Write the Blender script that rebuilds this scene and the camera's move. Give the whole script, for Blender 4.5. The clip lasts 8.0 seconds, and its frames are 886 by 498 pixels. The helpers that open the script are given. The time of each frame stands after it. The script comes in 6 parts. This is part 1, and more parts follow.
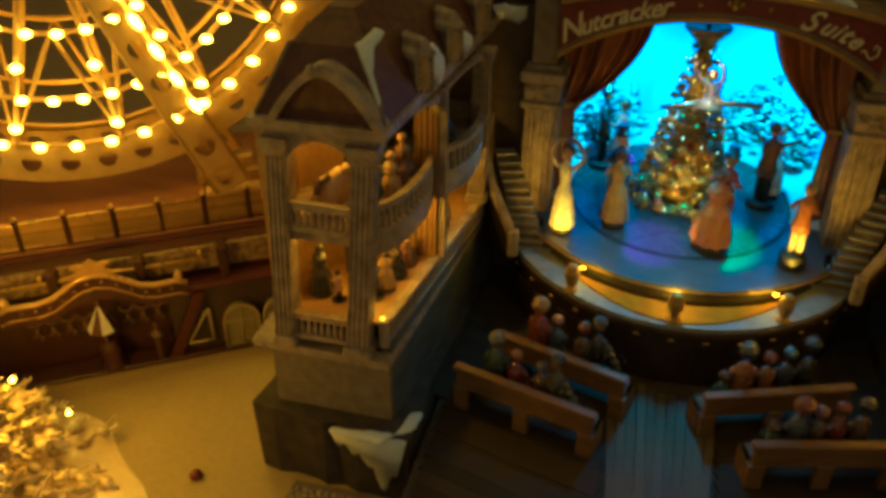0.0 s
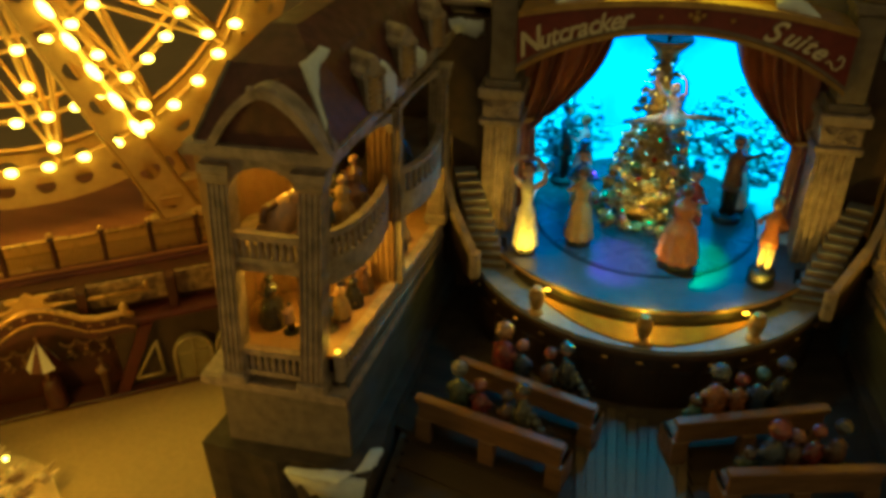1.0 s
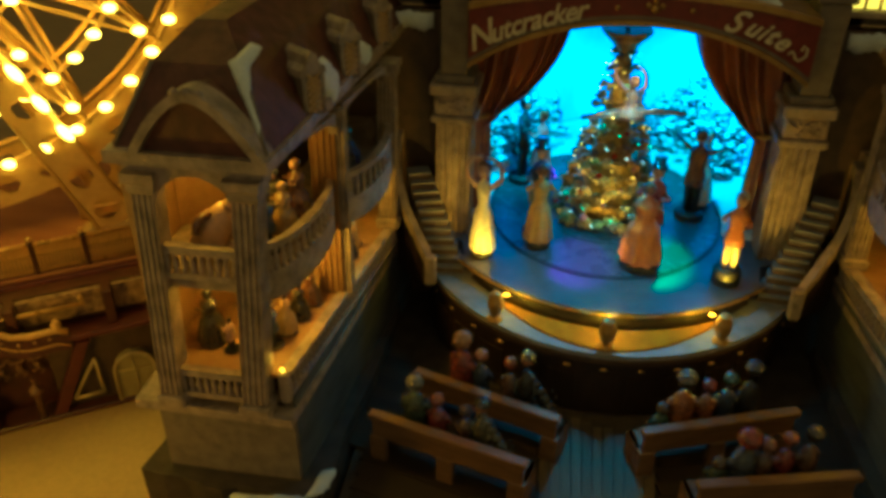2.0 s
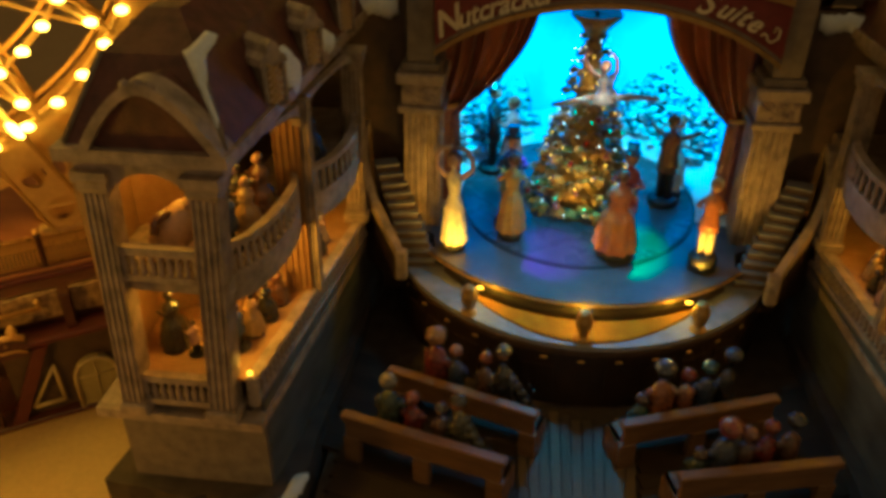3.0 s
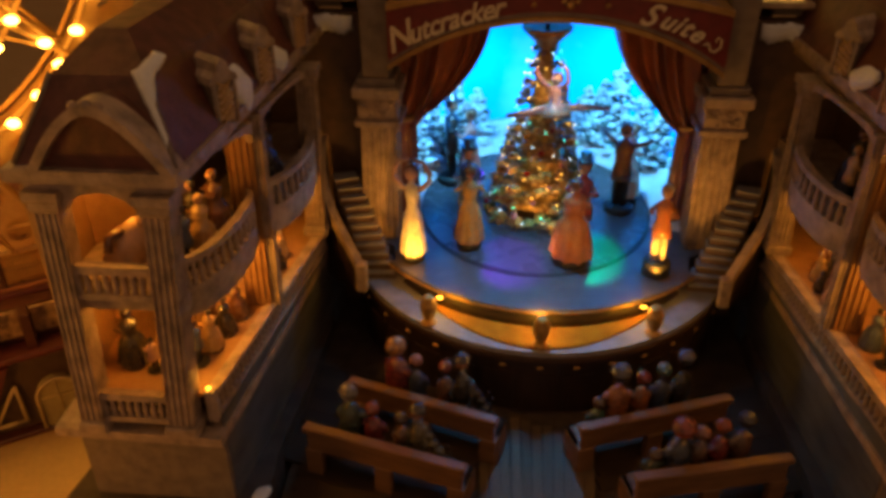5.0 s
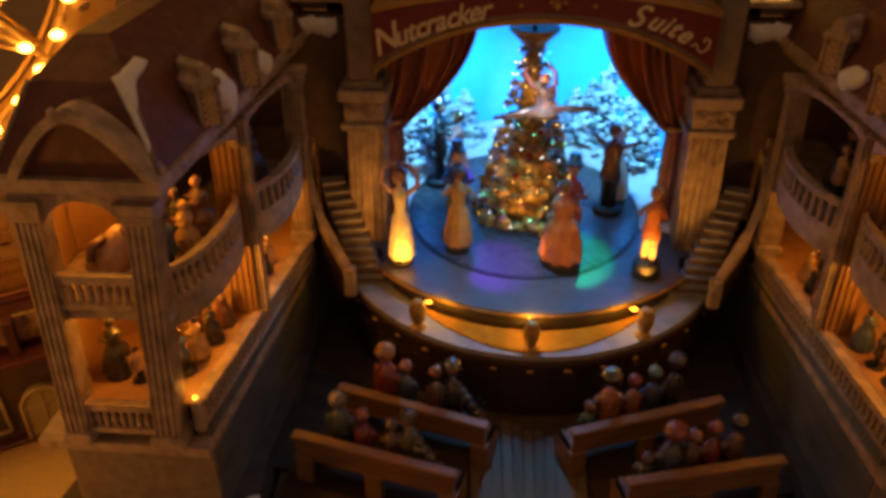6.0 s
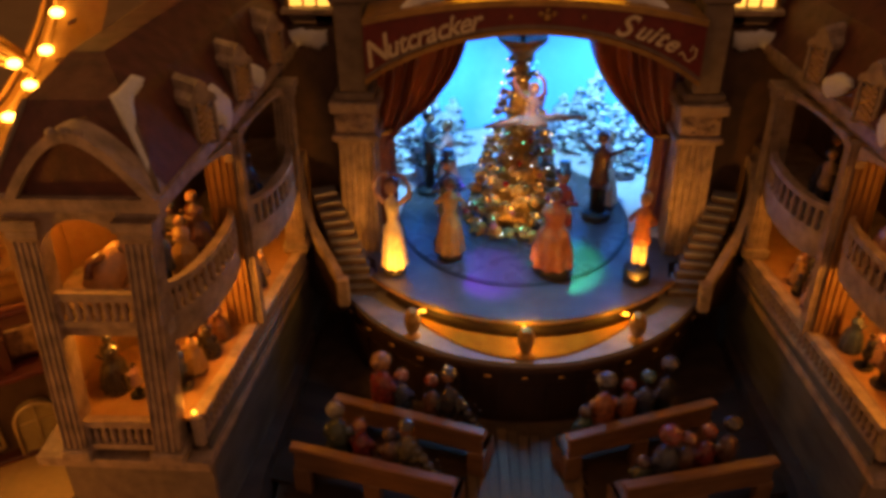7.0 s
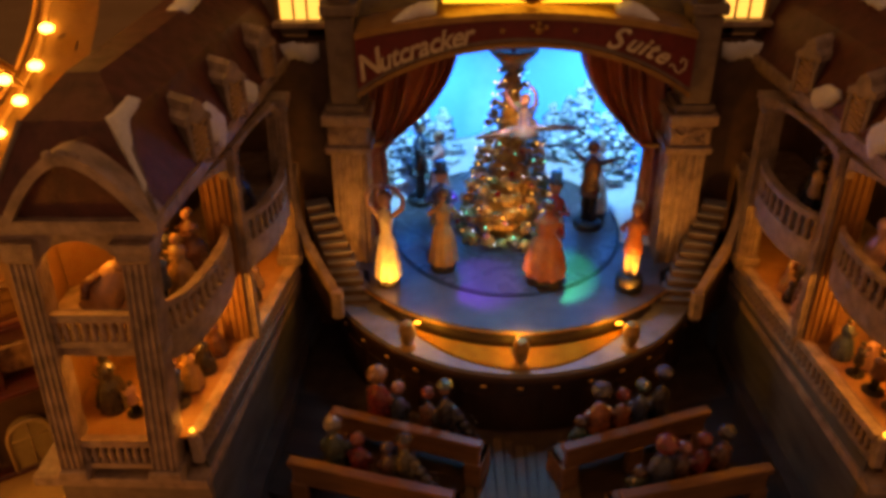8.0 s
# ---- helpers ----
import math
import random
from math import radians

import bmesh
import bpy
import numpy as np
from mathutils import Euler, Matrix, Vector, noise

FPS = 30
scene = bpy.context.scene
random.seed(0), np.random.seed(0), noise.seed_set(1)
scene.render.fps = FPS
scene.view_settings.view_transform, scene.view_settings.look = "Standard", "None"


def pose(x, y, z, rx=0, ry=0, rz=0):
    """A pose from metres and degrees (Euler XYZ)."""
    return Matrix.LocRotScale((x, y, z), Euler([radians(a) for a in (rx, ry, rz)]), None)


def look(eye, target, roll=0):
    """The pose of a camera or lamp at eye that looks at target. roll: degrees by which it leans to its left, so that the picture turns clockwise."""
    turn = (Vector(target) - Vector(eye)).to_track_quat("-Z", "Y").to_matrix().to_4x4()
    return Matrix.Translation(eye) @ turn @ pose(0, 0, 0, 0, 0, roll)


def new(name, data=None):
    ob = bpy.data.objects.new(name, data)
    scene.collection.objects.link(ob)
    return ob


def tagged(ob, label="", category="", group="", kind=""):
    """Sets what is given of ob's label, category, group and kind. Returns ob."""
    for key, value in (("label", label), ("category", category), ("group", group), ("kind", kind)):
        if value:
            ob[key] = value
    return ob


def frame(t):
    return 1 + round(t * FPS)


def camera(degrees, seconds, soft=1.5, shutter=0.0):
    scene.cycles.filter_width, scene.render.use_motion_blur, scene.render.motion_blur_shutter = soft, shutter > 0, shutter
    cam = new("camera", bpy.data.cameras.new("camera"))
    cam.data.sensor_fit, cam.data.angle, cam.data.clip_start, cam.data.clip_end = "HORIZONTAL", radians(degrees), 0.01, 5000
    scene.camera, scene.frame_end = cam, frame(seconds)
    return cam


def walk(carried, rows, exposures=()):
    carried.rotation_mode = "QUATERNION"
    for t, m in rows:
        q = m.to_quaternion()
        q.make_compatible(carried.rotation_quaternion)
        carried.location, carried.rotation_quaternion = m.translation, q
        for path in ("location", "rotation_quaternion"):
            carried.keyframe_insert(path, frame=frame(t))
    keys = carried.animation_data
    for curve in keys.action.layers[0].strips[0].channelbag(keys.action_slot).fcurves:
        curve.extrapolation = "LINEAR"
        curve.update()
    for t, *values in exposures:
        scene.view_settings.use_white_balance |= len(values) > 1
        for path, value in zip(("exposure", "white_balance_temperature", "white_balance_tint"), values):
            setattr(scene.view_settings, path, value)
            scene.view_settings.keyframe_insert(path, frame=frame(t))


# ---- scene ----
cam = camera(57.4, 8.0, soft=4.0)
PATH = [
    (0, (-0.022, -0.325, 0.239), (-0.458, 1.323, -0.808), 0.2),
    (0.5, (-0.022, -0.318, 0.239), (-0.427, 1.355, -0.779), 0.6),
    (1, (-0.022, -0.31, 0.236), (-0.385, 1.371, -0.787), 0.2),
    (1.5, (-0.02, -0.301, 0.234), (-0.341, 1.385, -0.792), 0.2),
    (3, (-0.022, -0.286, 0.228), (-0.226, 1.401, -0.826), 0.2),
    (3.5, (-0.019, -0.288, 0.229), (-0.2, 1.412, -0.81), 0.0),
    (4, (-0.016, -0.288, 0.229), (-0.183, 1.418, -0.801), 0.1),
    (4.5, (-0.015, -0.29, 0.23), (-0.172, 1.418, -0.8), -0.1),
    (6, (-0.015, -0.286, 0.23), (-0.136, 1.424, -0.801), -0.3),
    (6.5, (-0.018, -0.286, 0.231), (-0.119, 1.425, -0.799), -0.6),
    (7, (-0.019, -0.287, 0.233), (-0.096, 1.429, -0.791), -0.5),
    (7.5, (-0.019, -0.285, 0.234), (-0.075, 1.432, -0.789), -0.6),
    (8, (-0.022, -0.286, 0.237), (-0.064, 1.432, -0.785), -0.6),
]
walk(cam, [(t, look(eye, target, roll)) for t, eye, target, roll in PATH],
     [(0, 0.47, 4850, -56), (1.5, 0.45, 4500, -63), (3.0, 0.44, 5100, -35), (3.5, 0.44, 5600, -13), (4.5, 0.44, 6000, 6), (6.0, 0.40, 6400, 14), (6.5, 0.40, 6650, 24), (8, 0.32, 7000, 28)])

# ---- light ----
world = bpy.data.worlds.new("room_dusk")
world.use_nodes = True
bg = world.node_tree.nodes["Background"]
bg.inputs[0].default_value = (1.0, 0.52, 0.25, 1)
bg.inputs[1].default_value = 0.22
scene.world = world


def point_lamp(name, at, watts, colour, size=0.002):
    data = bpy.data.lights.new(name, "POINT")
    data.energy, data.color, data.shadow_soft_size = watts, colour, size
    ob = new(name, data)
    ob.location = at
    return ob


def spot_lamp(name, at, to, watts, colour, degrees, blend=0.5, size=0.002):
    data = bpy.data.lights.new(name, "SPOT")
    data.energy, data.color, data.shadow_soft_size = watts, colour, size
    data.spot_size, data.spot_blend = radians(degrees), blend
    ob = new(name, data)
    ob.matrix_world = look(at, to)
    return ob


AMBER = (1.0, 0.39, 0.03)
GOLDEN = (1.0, 0.37, 0.025)
# amber bulbs under the ceilings of both galleries
for s, k in ((-1, 1.0), (1, 0.62)):
    point_lamp("gallery_lamp", (s * 0.121, -0.1010, 0.0985), 0.015 * k, AMBER, 0.002)
    point_lamp("gallery_lamp", (s * 0.1065, -0.085, 0.0965), 0.033 * k, AMBER, 0.002)
    point_lamp("gallery_lamp", (s * 0.1020, -0.038, 0.0965), 0.030 * k, AMBER, 0.002)
    point_lamp("corner_lamp", (s * 0.1015, -0.1100, 0.0745), 0.0009 * k, AMBER, 0.0008)
    point_lamp("gallery_lamp", (s * 0.123, -0.0990, 0.1345), 0.017 * k, AMBER, 0.002)
    point_lamp("gallery_lamp", (s * 0.106, -0.086, 0.1345), 0.008 * k, AMBER, 0.002)
# footlight bulbs between the urns and the stage lip
for x, y, watts in ((0.0, -0.0480, 0.0075), (-0.0352, -0.0396, 0.0055), (0.0352, -0.0396, 0.0055)):
    point_lamp("footlight", (x, y, 0.0592 + (y + 0.045) * 0.0787), watts, (1.0, 0.45, 0.02), 0.0008)
# amber diodes at the feet of the two lit dancers
spot_lamp("amber_spot", (-0.0490, -0.0270, 0.0600), (-0.0505, -0.0150, 0.0680), 0.040, AMBER, 85, 0.6, 0.0008)
spot_lamp("amber_spot", (0.0425, -0.0285, 0.0605), (0.0446, -0.0160, 0.0720), 0.050, AMBER, 75, 0.5, 0.0008)
# unseen spot added low in front to turn the tree's centre amber
spot_lamp("amber_spot", (0.0, -0.0370, 0.0600), (-0.001, 0.020, 0.078), 0.16, (1.0, 0.50, 0.08), 34, 0.8, 0.001)
# amber diodes at the stage corners, aimed up the columns of the arch
for s in (-1, 1):
    spot_lamp("column_diode", (s * 0.0560, -0.0400, 0.0560), (s * 0.0650, 0.0, 0.0900), 0.024, (1.0, 0.46, 0.10), 60, 0.9, 0.004)
# coloured diodes behind the arch, aimed at the turntable
spot_lamp("stage_diode_green", (0.026, 0.031, 0.142), (0.019, -0.006, 0.060), 0.55, (0.0, 1.0, 0.45), 21)
spot_lamp("stage_diode_violet", (-0.026, 0.031, 0.142), (-0.012, -0.012, 0.059), 0.36, (0.26, 0.02, 1.0), 19)
spot_lamp("stage_diode_cyan", (0.0, -0.004, 0.147), (0.0, -0.012, 0.057), 0.175, (0.05, 0.55, 1.0), 84, 0.9)
spot_lamp("apron_diode", (0.0, -0.020, 0.150), (0.0, -0.055, 0.048), 0.135, (0.12, 0.46, 1.0), 78, 0.9)
spot_lamp("hall_diode", (0.0, -0.021, 0.152), (0.0, -0.088, 0.020), 0.026, (0.08, 0.85, 0.75), 17, 0.8)
spot_lamp("hall_diode", (0.02, -0.021, 0.137), (0.087, -0.045, 0.092), 0.014, (0.28, 0.46, 1.0), 34, 0.9)
spot_lamp("hall_diode", (-0.02, -0.021, 0.137), (-0.087, -0.040, 0.095), 0.028, (0.18, 0.60, 1.0), 34, 0.9)
spot_lamp("wall_diode", (0.03, -0.021, 0.137), (0.0915, -0.080, 0.048), 0.042, (0.10, 0.66, 0.85), 26, 0.7)
spot_lamp("wall_diode", (-0.03, -0.021, 0.137), (-0.0925, -0.075, 0.050), 0.045, (0.14, 0.64, 0.88), 28, 0.8)
for s in (-1, 1):
    spot_lamp("stage_diode_white", (s * 0.030, 0.030, 0.146), (s * 0.042, 0.075, 0.085), 0.46, (0.16, 0.62, 1.0), 85, 0.8)
# unseen warm spot added above to brighten the tree
spot_lamp("tree_fill", (0.0, -0.006, 0.150), (0.0, 0.026, 0.095), 0.11, (1.0, 0.60, 0.18), 46, 0.8)
# bulbs of the big wheel, gathered
U = Vector((0.834, 0.552, 0.0))
N = Vector((0.552, -0.834, 0.0))
FAIR = Vector((-0.2365, -0.0807, -0.007))


def fair(a, back, z):
    """A place on the fairground ride: along its front, back from it, height above the table."""
    p = FAIR + U * a - N * back
    return Vector((p.x, p.y, z))


for a, z in ((-0.06, 0.130), (0.0, 0.118), (0.06, 0.135), (0.04, 0.19), (-0.04, 0.19), (0.0, 0.25)):
    p = fair(a, 0.047, z)
    point_lamp("wheel_glow", p, 0.037, GOLDEN, 0.012)
# lamp added beside the frosted tree, standing in for its small bulbs
point_lamp("frosted_tree_fill", (-0.228, -0.166, 0.066), 0.17, GOLDEN, 0.01)


# ---- materials ----
def shade(name, base, rough=0.6, metal=0.0, second=None, scale=220.0, amount=0.5, bump=0.25, island=0.0, coat=0.0, grain=1400.0, stretch=None, spec=0.5):
    """Painted or natural surface: base colour mottled towards a second one at two sizes, fine relief."""
    m = bpy.data.materials.new(name)
    m.use_nodes = True
    nt = m.node_tree
    b = nt.nodes["Principled BSDF"]
    b.inputs["Roughness"].default_value = rough
    b.inputs["Metallic"].default_value = metal
    b.inputs["Coat Weight"].default_value = coat
    b.inputs["Specular IOR Level"].default_value = spec
    co = nt.nodes.new("ShaderNodeTexCoord")
    src = co.outputs["Object"]
    if stretch:
        mp = nt.nodes.new("ShaderNodeMapping")
        mp.inputs["Scale"].default_value = stretch
        nt.links.new(src, mp.inputs[0])
        src = mp.outputs[0]
    n1 = nt.nodes.new("ShaderNodeTexNoise")
    n1.inputs["Scale"].default_value, n1.inputs["Detail"].default_value = scale, 5
    n2 = nt.nodes.new("ShaderNodeTexNoise")
    n2.inputs["Scale"].default_value, n2.inputs["Detail"].default_value = grain, 3
    for n in (n1, n2):
        nt.links.new(src, n.inputs["Vector"])
    second = second or tuple(c * 0.55 for c in base)
    ramp = nt.nodes.new("ShaderNodeMapRange")
    ramp.inputs[1].default_value, ramp.inputs[2].default_value = 0.35, 0.68
    nt.links.new(n1.outputs[0], ramp.inputs[0])
    mix = nt.nodes.new("ShaderNodeMixRGB")
    mix.inputs[1].default_value, mix.inputs[2].default_value = (*base, 1), (*second, 1)
    mul = nt.nodes.new("ShaderNodeMath")
    mul.operation = "MULTIPLY"
    mul.inputs[1].default_value = amount
    nt.links.new(ramp.outputs[0], mul.inputs[0])
    nt.links.new(mul.outputs[0], mix.inputs[0])
    fine = nt.nodes.new("ShaderNodeMixRGB")
    fine.blend_type = "MULTIPLY"
    fine.inputs[0].default_value = 0.35
    nt.links.new(mix.outputs[0], fine.inputs[1])
    nt.links.new(n2.outputs[0], fine.inputs[2])
    out = fine.outputs[0]
    if island:
        geo = nt.nodes.new("ShaderNodeNewGeometry")
        info = nt.nodes.new("ShaderNodeObjectInfo")
        add = nt.nodes.new("ShaderNodeMath")
        add.operation = "ADD"
        nt.links.new(geo.outputs["Random Per Island"], add.inputs[0])
        nt.links.new(info.outputs["Random"], add.inputs[1])
        fr = nt.nodes.new("ShaderNodeMath")
        fr.operation = "FRACT"
        nt.links.new(add.outputs[0], fr.inputs[0])
        hsv = nt.nodes.new("ShaderNodeHueSaturation")
        mr = nt.nodes.new("ShaderNodeMapRange")
        mr.inputs[3].default_value, mr.inputs[4].default_value = 1 - island, 1 + island
        nt.links.new(fr.outputs[0], mr.inputs[0])
        nt.links.new(mr.outputs[0], hsv.inputs["Value"])
        nt.links.new(out, hsv.inputs["Color"])
        out = hsv.outputs[0]
    nt.links.new(out, b.inputs["Base Color"])
    if bump:
        bp = nt.nodes.new("ShaderNodeBump")
        bp.inputs["Strength"].default_value = bump
        bp.inputs["Distance"].default_value = 0.0006
        tot = nt.nodes.new("ShaderNodeMath")
        tot.operation = "ADD"
        nt.links.new(n1.outputs[0], tot.inputs[0])
        nt.links.new(n2.outputs[0], tot.inputs[1])
        nt.links.new(tot.outputs[0], bp.inputs["Height"])
        nt.links.new(bp.outputs[0], b.inputs["Normal"])
    rr = nt.nodes.new("ShaderNodeMapRange")
    rr.inputs[3].default_value, rr.inputs[4].default_value = max(0.02, rough - 0.12), min(1, rough + 0.12)
    nt.links.new(n1.outputs[0], rr.inputs[0])
    nt.links.new(rr.outputs[0], b.inputs["Roughness"])
    return m


def glow(name, colour, strength):
    """A lit bulb or lit pane."""
    m = bpy.data.materials.new(name)
    m.use_nodes = True
    b = m.node_tree.nodes["Principled BSDF"]
    b.inputs["Base Color"].default_value = (*colour, 1)
    b.inputs["Emission Color"].default_value = (*colour, 1)
    b.inputs["Emission Strength"].default_value = strength
    return m


STONE = shade("painted_stone", (0.44, 0.315, 0.228), 0.58, second=(0.16, 0.115, 0.085), amount=0.8, bump=0.55)
STONE_DIM = shade("weathered_plinth", (0.235, 0.175, 0.125), 0.7, second=(0.13, 0.095, 0.07), amount=0.7, bump=0.4)
CREAM = shade("ochre_inside", (0.36, 0.19, 0.065), 0.6, second=(0.24, 0.11, 0.035), amount=0.6)
WALL = shade("auditorium_wall", (0.12, 0.12, 0.12), 0.4, second=(0.05, 0.048, 0.05), amount=0.8, scale=120, stretch=(1, 0.5, 1.6))
ROOF = shade("dark_red_roof", (0.135, 0.036, 0.019), 0.6, second=(0.055, 0.017, 0.010), amount=0.8, bump=0.5)
DARKRED = shade("dark_red_paint", (0.20, 0.022, 0.016), 0.45, second=(0.10, 0.012, 0.010), amount=0.6)
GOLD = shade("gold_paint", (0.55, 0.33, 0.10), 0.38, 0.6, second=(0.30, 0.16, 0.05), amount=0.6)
CURTAIN = shade("russet_curtain", (0.27, 0.075, 0.036), 0.32, second=(0.15, 0.04, 0.02), amount=0.7, coat=0.3)
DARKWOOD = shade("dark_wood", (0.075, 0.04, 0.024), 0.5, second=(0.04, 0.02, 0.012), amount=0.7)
SIDEWOOD = shade("brown_side_wall", (0.10, 0.052, 0.03), 0.55, second=(0.05, 0.026, 0.015), amount=0.7)
LEDGEGLOW = shade("footlight_ledge_glow", (0.46, 0.19, 0.008), 0.8, second=(0.30, 0.105, 0.006), amount=0.6, spec=0.05)
PANELDARK = shade("dark_panel", (0.036, 0.018, 0.011), 0.42, second=(0.018, 0.009, 0.006), amount=0.7, stretch=(1.5, 1.5, 0.4))
STEPDARK = shade("brown_step_riser", (0.14, 0.08, 0.045), 0.6, second=(0.07, 0.04, 0.025), amount=0.7)
LIPSHADE = shade("lip_shade", (0.030, 0.016, 0.010), 0.6, amount=0.5)
BENCH = shade("bench_wood", (0.20, 0.098, 0.038), 0.45, second=(0.09, 0.042, 0.018), amount=0.7, stretch=(0.35, 1.6, 1.6))
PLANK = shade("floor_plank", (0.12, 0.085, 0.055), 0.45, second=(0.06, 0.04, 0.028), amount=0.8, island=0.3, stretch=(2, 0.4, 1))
PLANKSHADE = shade("shaded_floor_plank", (0.045, 0.026, 0.016), 0.6, second=(0.022, 0.013, 0.009), amount=0.8, island=0.3, stretch=(0.4, 2, 1), spec=0.25)
STAGE = shade("stage_boards", (0.12, 0.105, 0.11), 0.34, second=(0.06, 0.06, 0.07), amount=0.7, scale=140, bump=0.12)
DISC = shade("turntable_paint", (0.105, 0.10, 0.115), 0.28, second=(0.06, 0.06, 0.075), amount=0.7, scale=120, bump=0.1)
APRON = shade("apron_paint", (0.26, 0.25, 0.27), 0.75, second=(0.16, 0.155, 0.16), amount=0.6)
BLACK = shade("black_rubber", (0.012, 0.012, 0.012), 0.5, amount=0.3)
SNOW = shade("sparkling_snow", (0.80, 0.80, 0.80), 0.6, second=(0.62, 0.62, 0.64), amount=0.5, bump=0.6)
ROCK = shade("dark_rock_base", (0.062, 0.040, 0.032), 0.75, second=(0.026, 0.018, 0.015), amount=0.8, scale=150, bump=0.8)
TABLE = shade("cream_board", (0.46, 0.31, 0.125), 0.55, second=(0.37, 0.245, 0.095), amount=0.6, scale=14, bump=0.08, grain=500)
ROOM = shade("brown_room_wall", (0.34, 0.17, 0.09), 0.8, scale=3, bump=0.1, grain=60)
COBBLE = shade("cobble", (0.44, 0.34, 0.22), 0.6, second=(0.28, 0.20, 0.13), island=0.3)
WHEEL = shade("golden_wheel_metal", (0.60, 0.36, 0.11), 0.42, second=(0.42, 0.22, 0.06), amount=0.5, bump=0.15)
FAIRDARK = shade("fair_brown", (0.075, 0.018, 0.011), 0.42, second=(0.038, 0.010, 0.007), amount=0.7)
FAIRRED = shade("fair_red", (0.10, 0.015, 0.012), 0.42, second=(0.05, 0.009, 0.008), amount=0.6)
FAIRTAN = shade("fair_panel", (0.44, 0.27, 0.12), 0.5, second=(0.09, 0.045, 0.028), amount=1.0, scale=300)
FAIRGOLD = shade("fair_gold", (0.78, 0.47, 0.13), 0.3, 0.5, second=(0.42, 0.22, 0.07), amount=0.5)
DOORPAINT = shade("fair_door", (0.34, 0.27, 0.12), 0.5, second=(0.22, 0.16, 0.07), amount=0.6)
FRAMEPAINT = shade("fair_frame_paint", (0.46, 0.36, 0.17), 0.45, second=(0.3, 0.2, 0.09), amount=0.6)
WHITEPAINT = shade("white_paint", (0.78, 0.72, 0.62), 0.5, amount=0.25)
PINE = shade("frosted_pine_needles", (0.12, 0.17, 0.16), 0.6, island=0.5)
FROST = shade("frosted_needles", (0.85, 0.88, 0.90), 0.5, second=(0.5, 0.58, 0.62), island=0.2)
TINSEL = shade("gilded_fir", (0.34, 0.20, 0.05), 0.34, 0.25, second=(0.62, 0.36, 0.08), amount=0.9, island=0.6, scale=400)
GREENFIR = shade("green_fir", (0.10, 0.20, 0.09), 0.35, second=(0.26, 0.30, 0.16), amount=0.8, island=0.5, scale=400)
BARK = shade("bark", (0.10, 0.06, 0.035), 0.8)
ICE = shade("ice_clump", (0.92, 0.70, 0.40), 0.25, second=(0.74, 0.46, 0.18), island=0.3, coat=0.6)
FAIRPLUM = shade("fair_plum_board", (0.085, 0.018, 0.020), 0.4, second=(0.03, 0.012, 0.012), amount=0.7)
FAIRDECK = shade("fair_deck_wood", (0.38, 0.15, 0.042), 0.5, second=(0.24, 0.085, 0.024), amount=0.7, scale=60, stretch=(0.3, 1.5, 1))
FAIRSWAG = shade("fair_swag", (0.20, 0.10, 0.05), 0.5, second=(0.09, 0.04, 0.02), amount=0.7)
BULB = glow("warm_bulb", (1.0, 0.50, 0.06), 12.0)
LEDSTRIP = glow("leg_light", (1.0, 0.46, 0.04), 1.1)
FOOTBULB = glow("foot_bulb", (1.0, 0.44, 0.03), 4.0)
LITPANE = glow("lit_window", (1.0, 0.55, 0.08), 1.3)
DIMPANE = glow("dim_window", (0.30, 0.14, 0.05), 0.10)
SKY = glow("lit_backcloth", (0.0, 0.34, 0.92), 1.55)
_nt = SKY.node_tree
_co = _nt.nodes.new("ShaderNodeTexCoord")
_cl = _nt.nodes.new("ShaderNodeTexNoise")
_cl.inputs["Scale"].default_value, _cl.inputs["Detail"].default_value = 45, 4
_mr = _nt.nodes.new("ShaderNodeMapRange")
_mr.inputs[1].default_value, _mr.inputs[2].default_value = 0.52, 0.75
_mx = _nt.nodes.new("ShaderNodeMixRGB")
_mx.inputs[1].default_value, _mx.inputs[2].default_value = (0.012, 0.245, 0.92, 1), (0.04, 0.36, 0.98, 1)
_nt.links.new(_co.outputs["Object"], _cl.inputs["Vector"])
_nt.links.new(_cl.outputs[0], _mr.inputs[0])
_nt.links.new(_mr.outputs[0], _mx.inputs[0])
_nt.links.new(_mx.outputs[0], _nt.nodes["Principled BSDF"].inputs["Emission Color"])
TREEBULBS = [glow("tree_bulb_gold", (1.0, 0.50, 0.06), 4.5), glow("tree_bulb_green", (0.1, 1.0, 0.55), 3.0),
             glow("tree_bulb_white", (0.7, 0.95, 1.0), 3.0)]
BAUBLES = [shade("bauble_red", (0.5, 0.05, 0.03), 0.15, 0.4), shade("bauble_gold", (0.7, 0.4, 0.1), 0.15, 0.7),
           shade("bauble_silver", (0.7, 0.75, 0.75), 0.12, 0.8), shade("bauble_rose", (0.7, 0.3, 0.3), 0.2, 0.3)]


def cloth(name, colour, gloss=0.3):
    return shade(name, colour, gloss, coat=0.5, scale=420, amount=0.8, bump=0.35)


def lacquer(name, colour):
    """Dark varnished resin of the listeners."""
    return shade(name, colour, 0.22, second=tuple(c * 0.3 for c in colour), coat=0.45, scale=520, amount=0.9, bump=0.6)


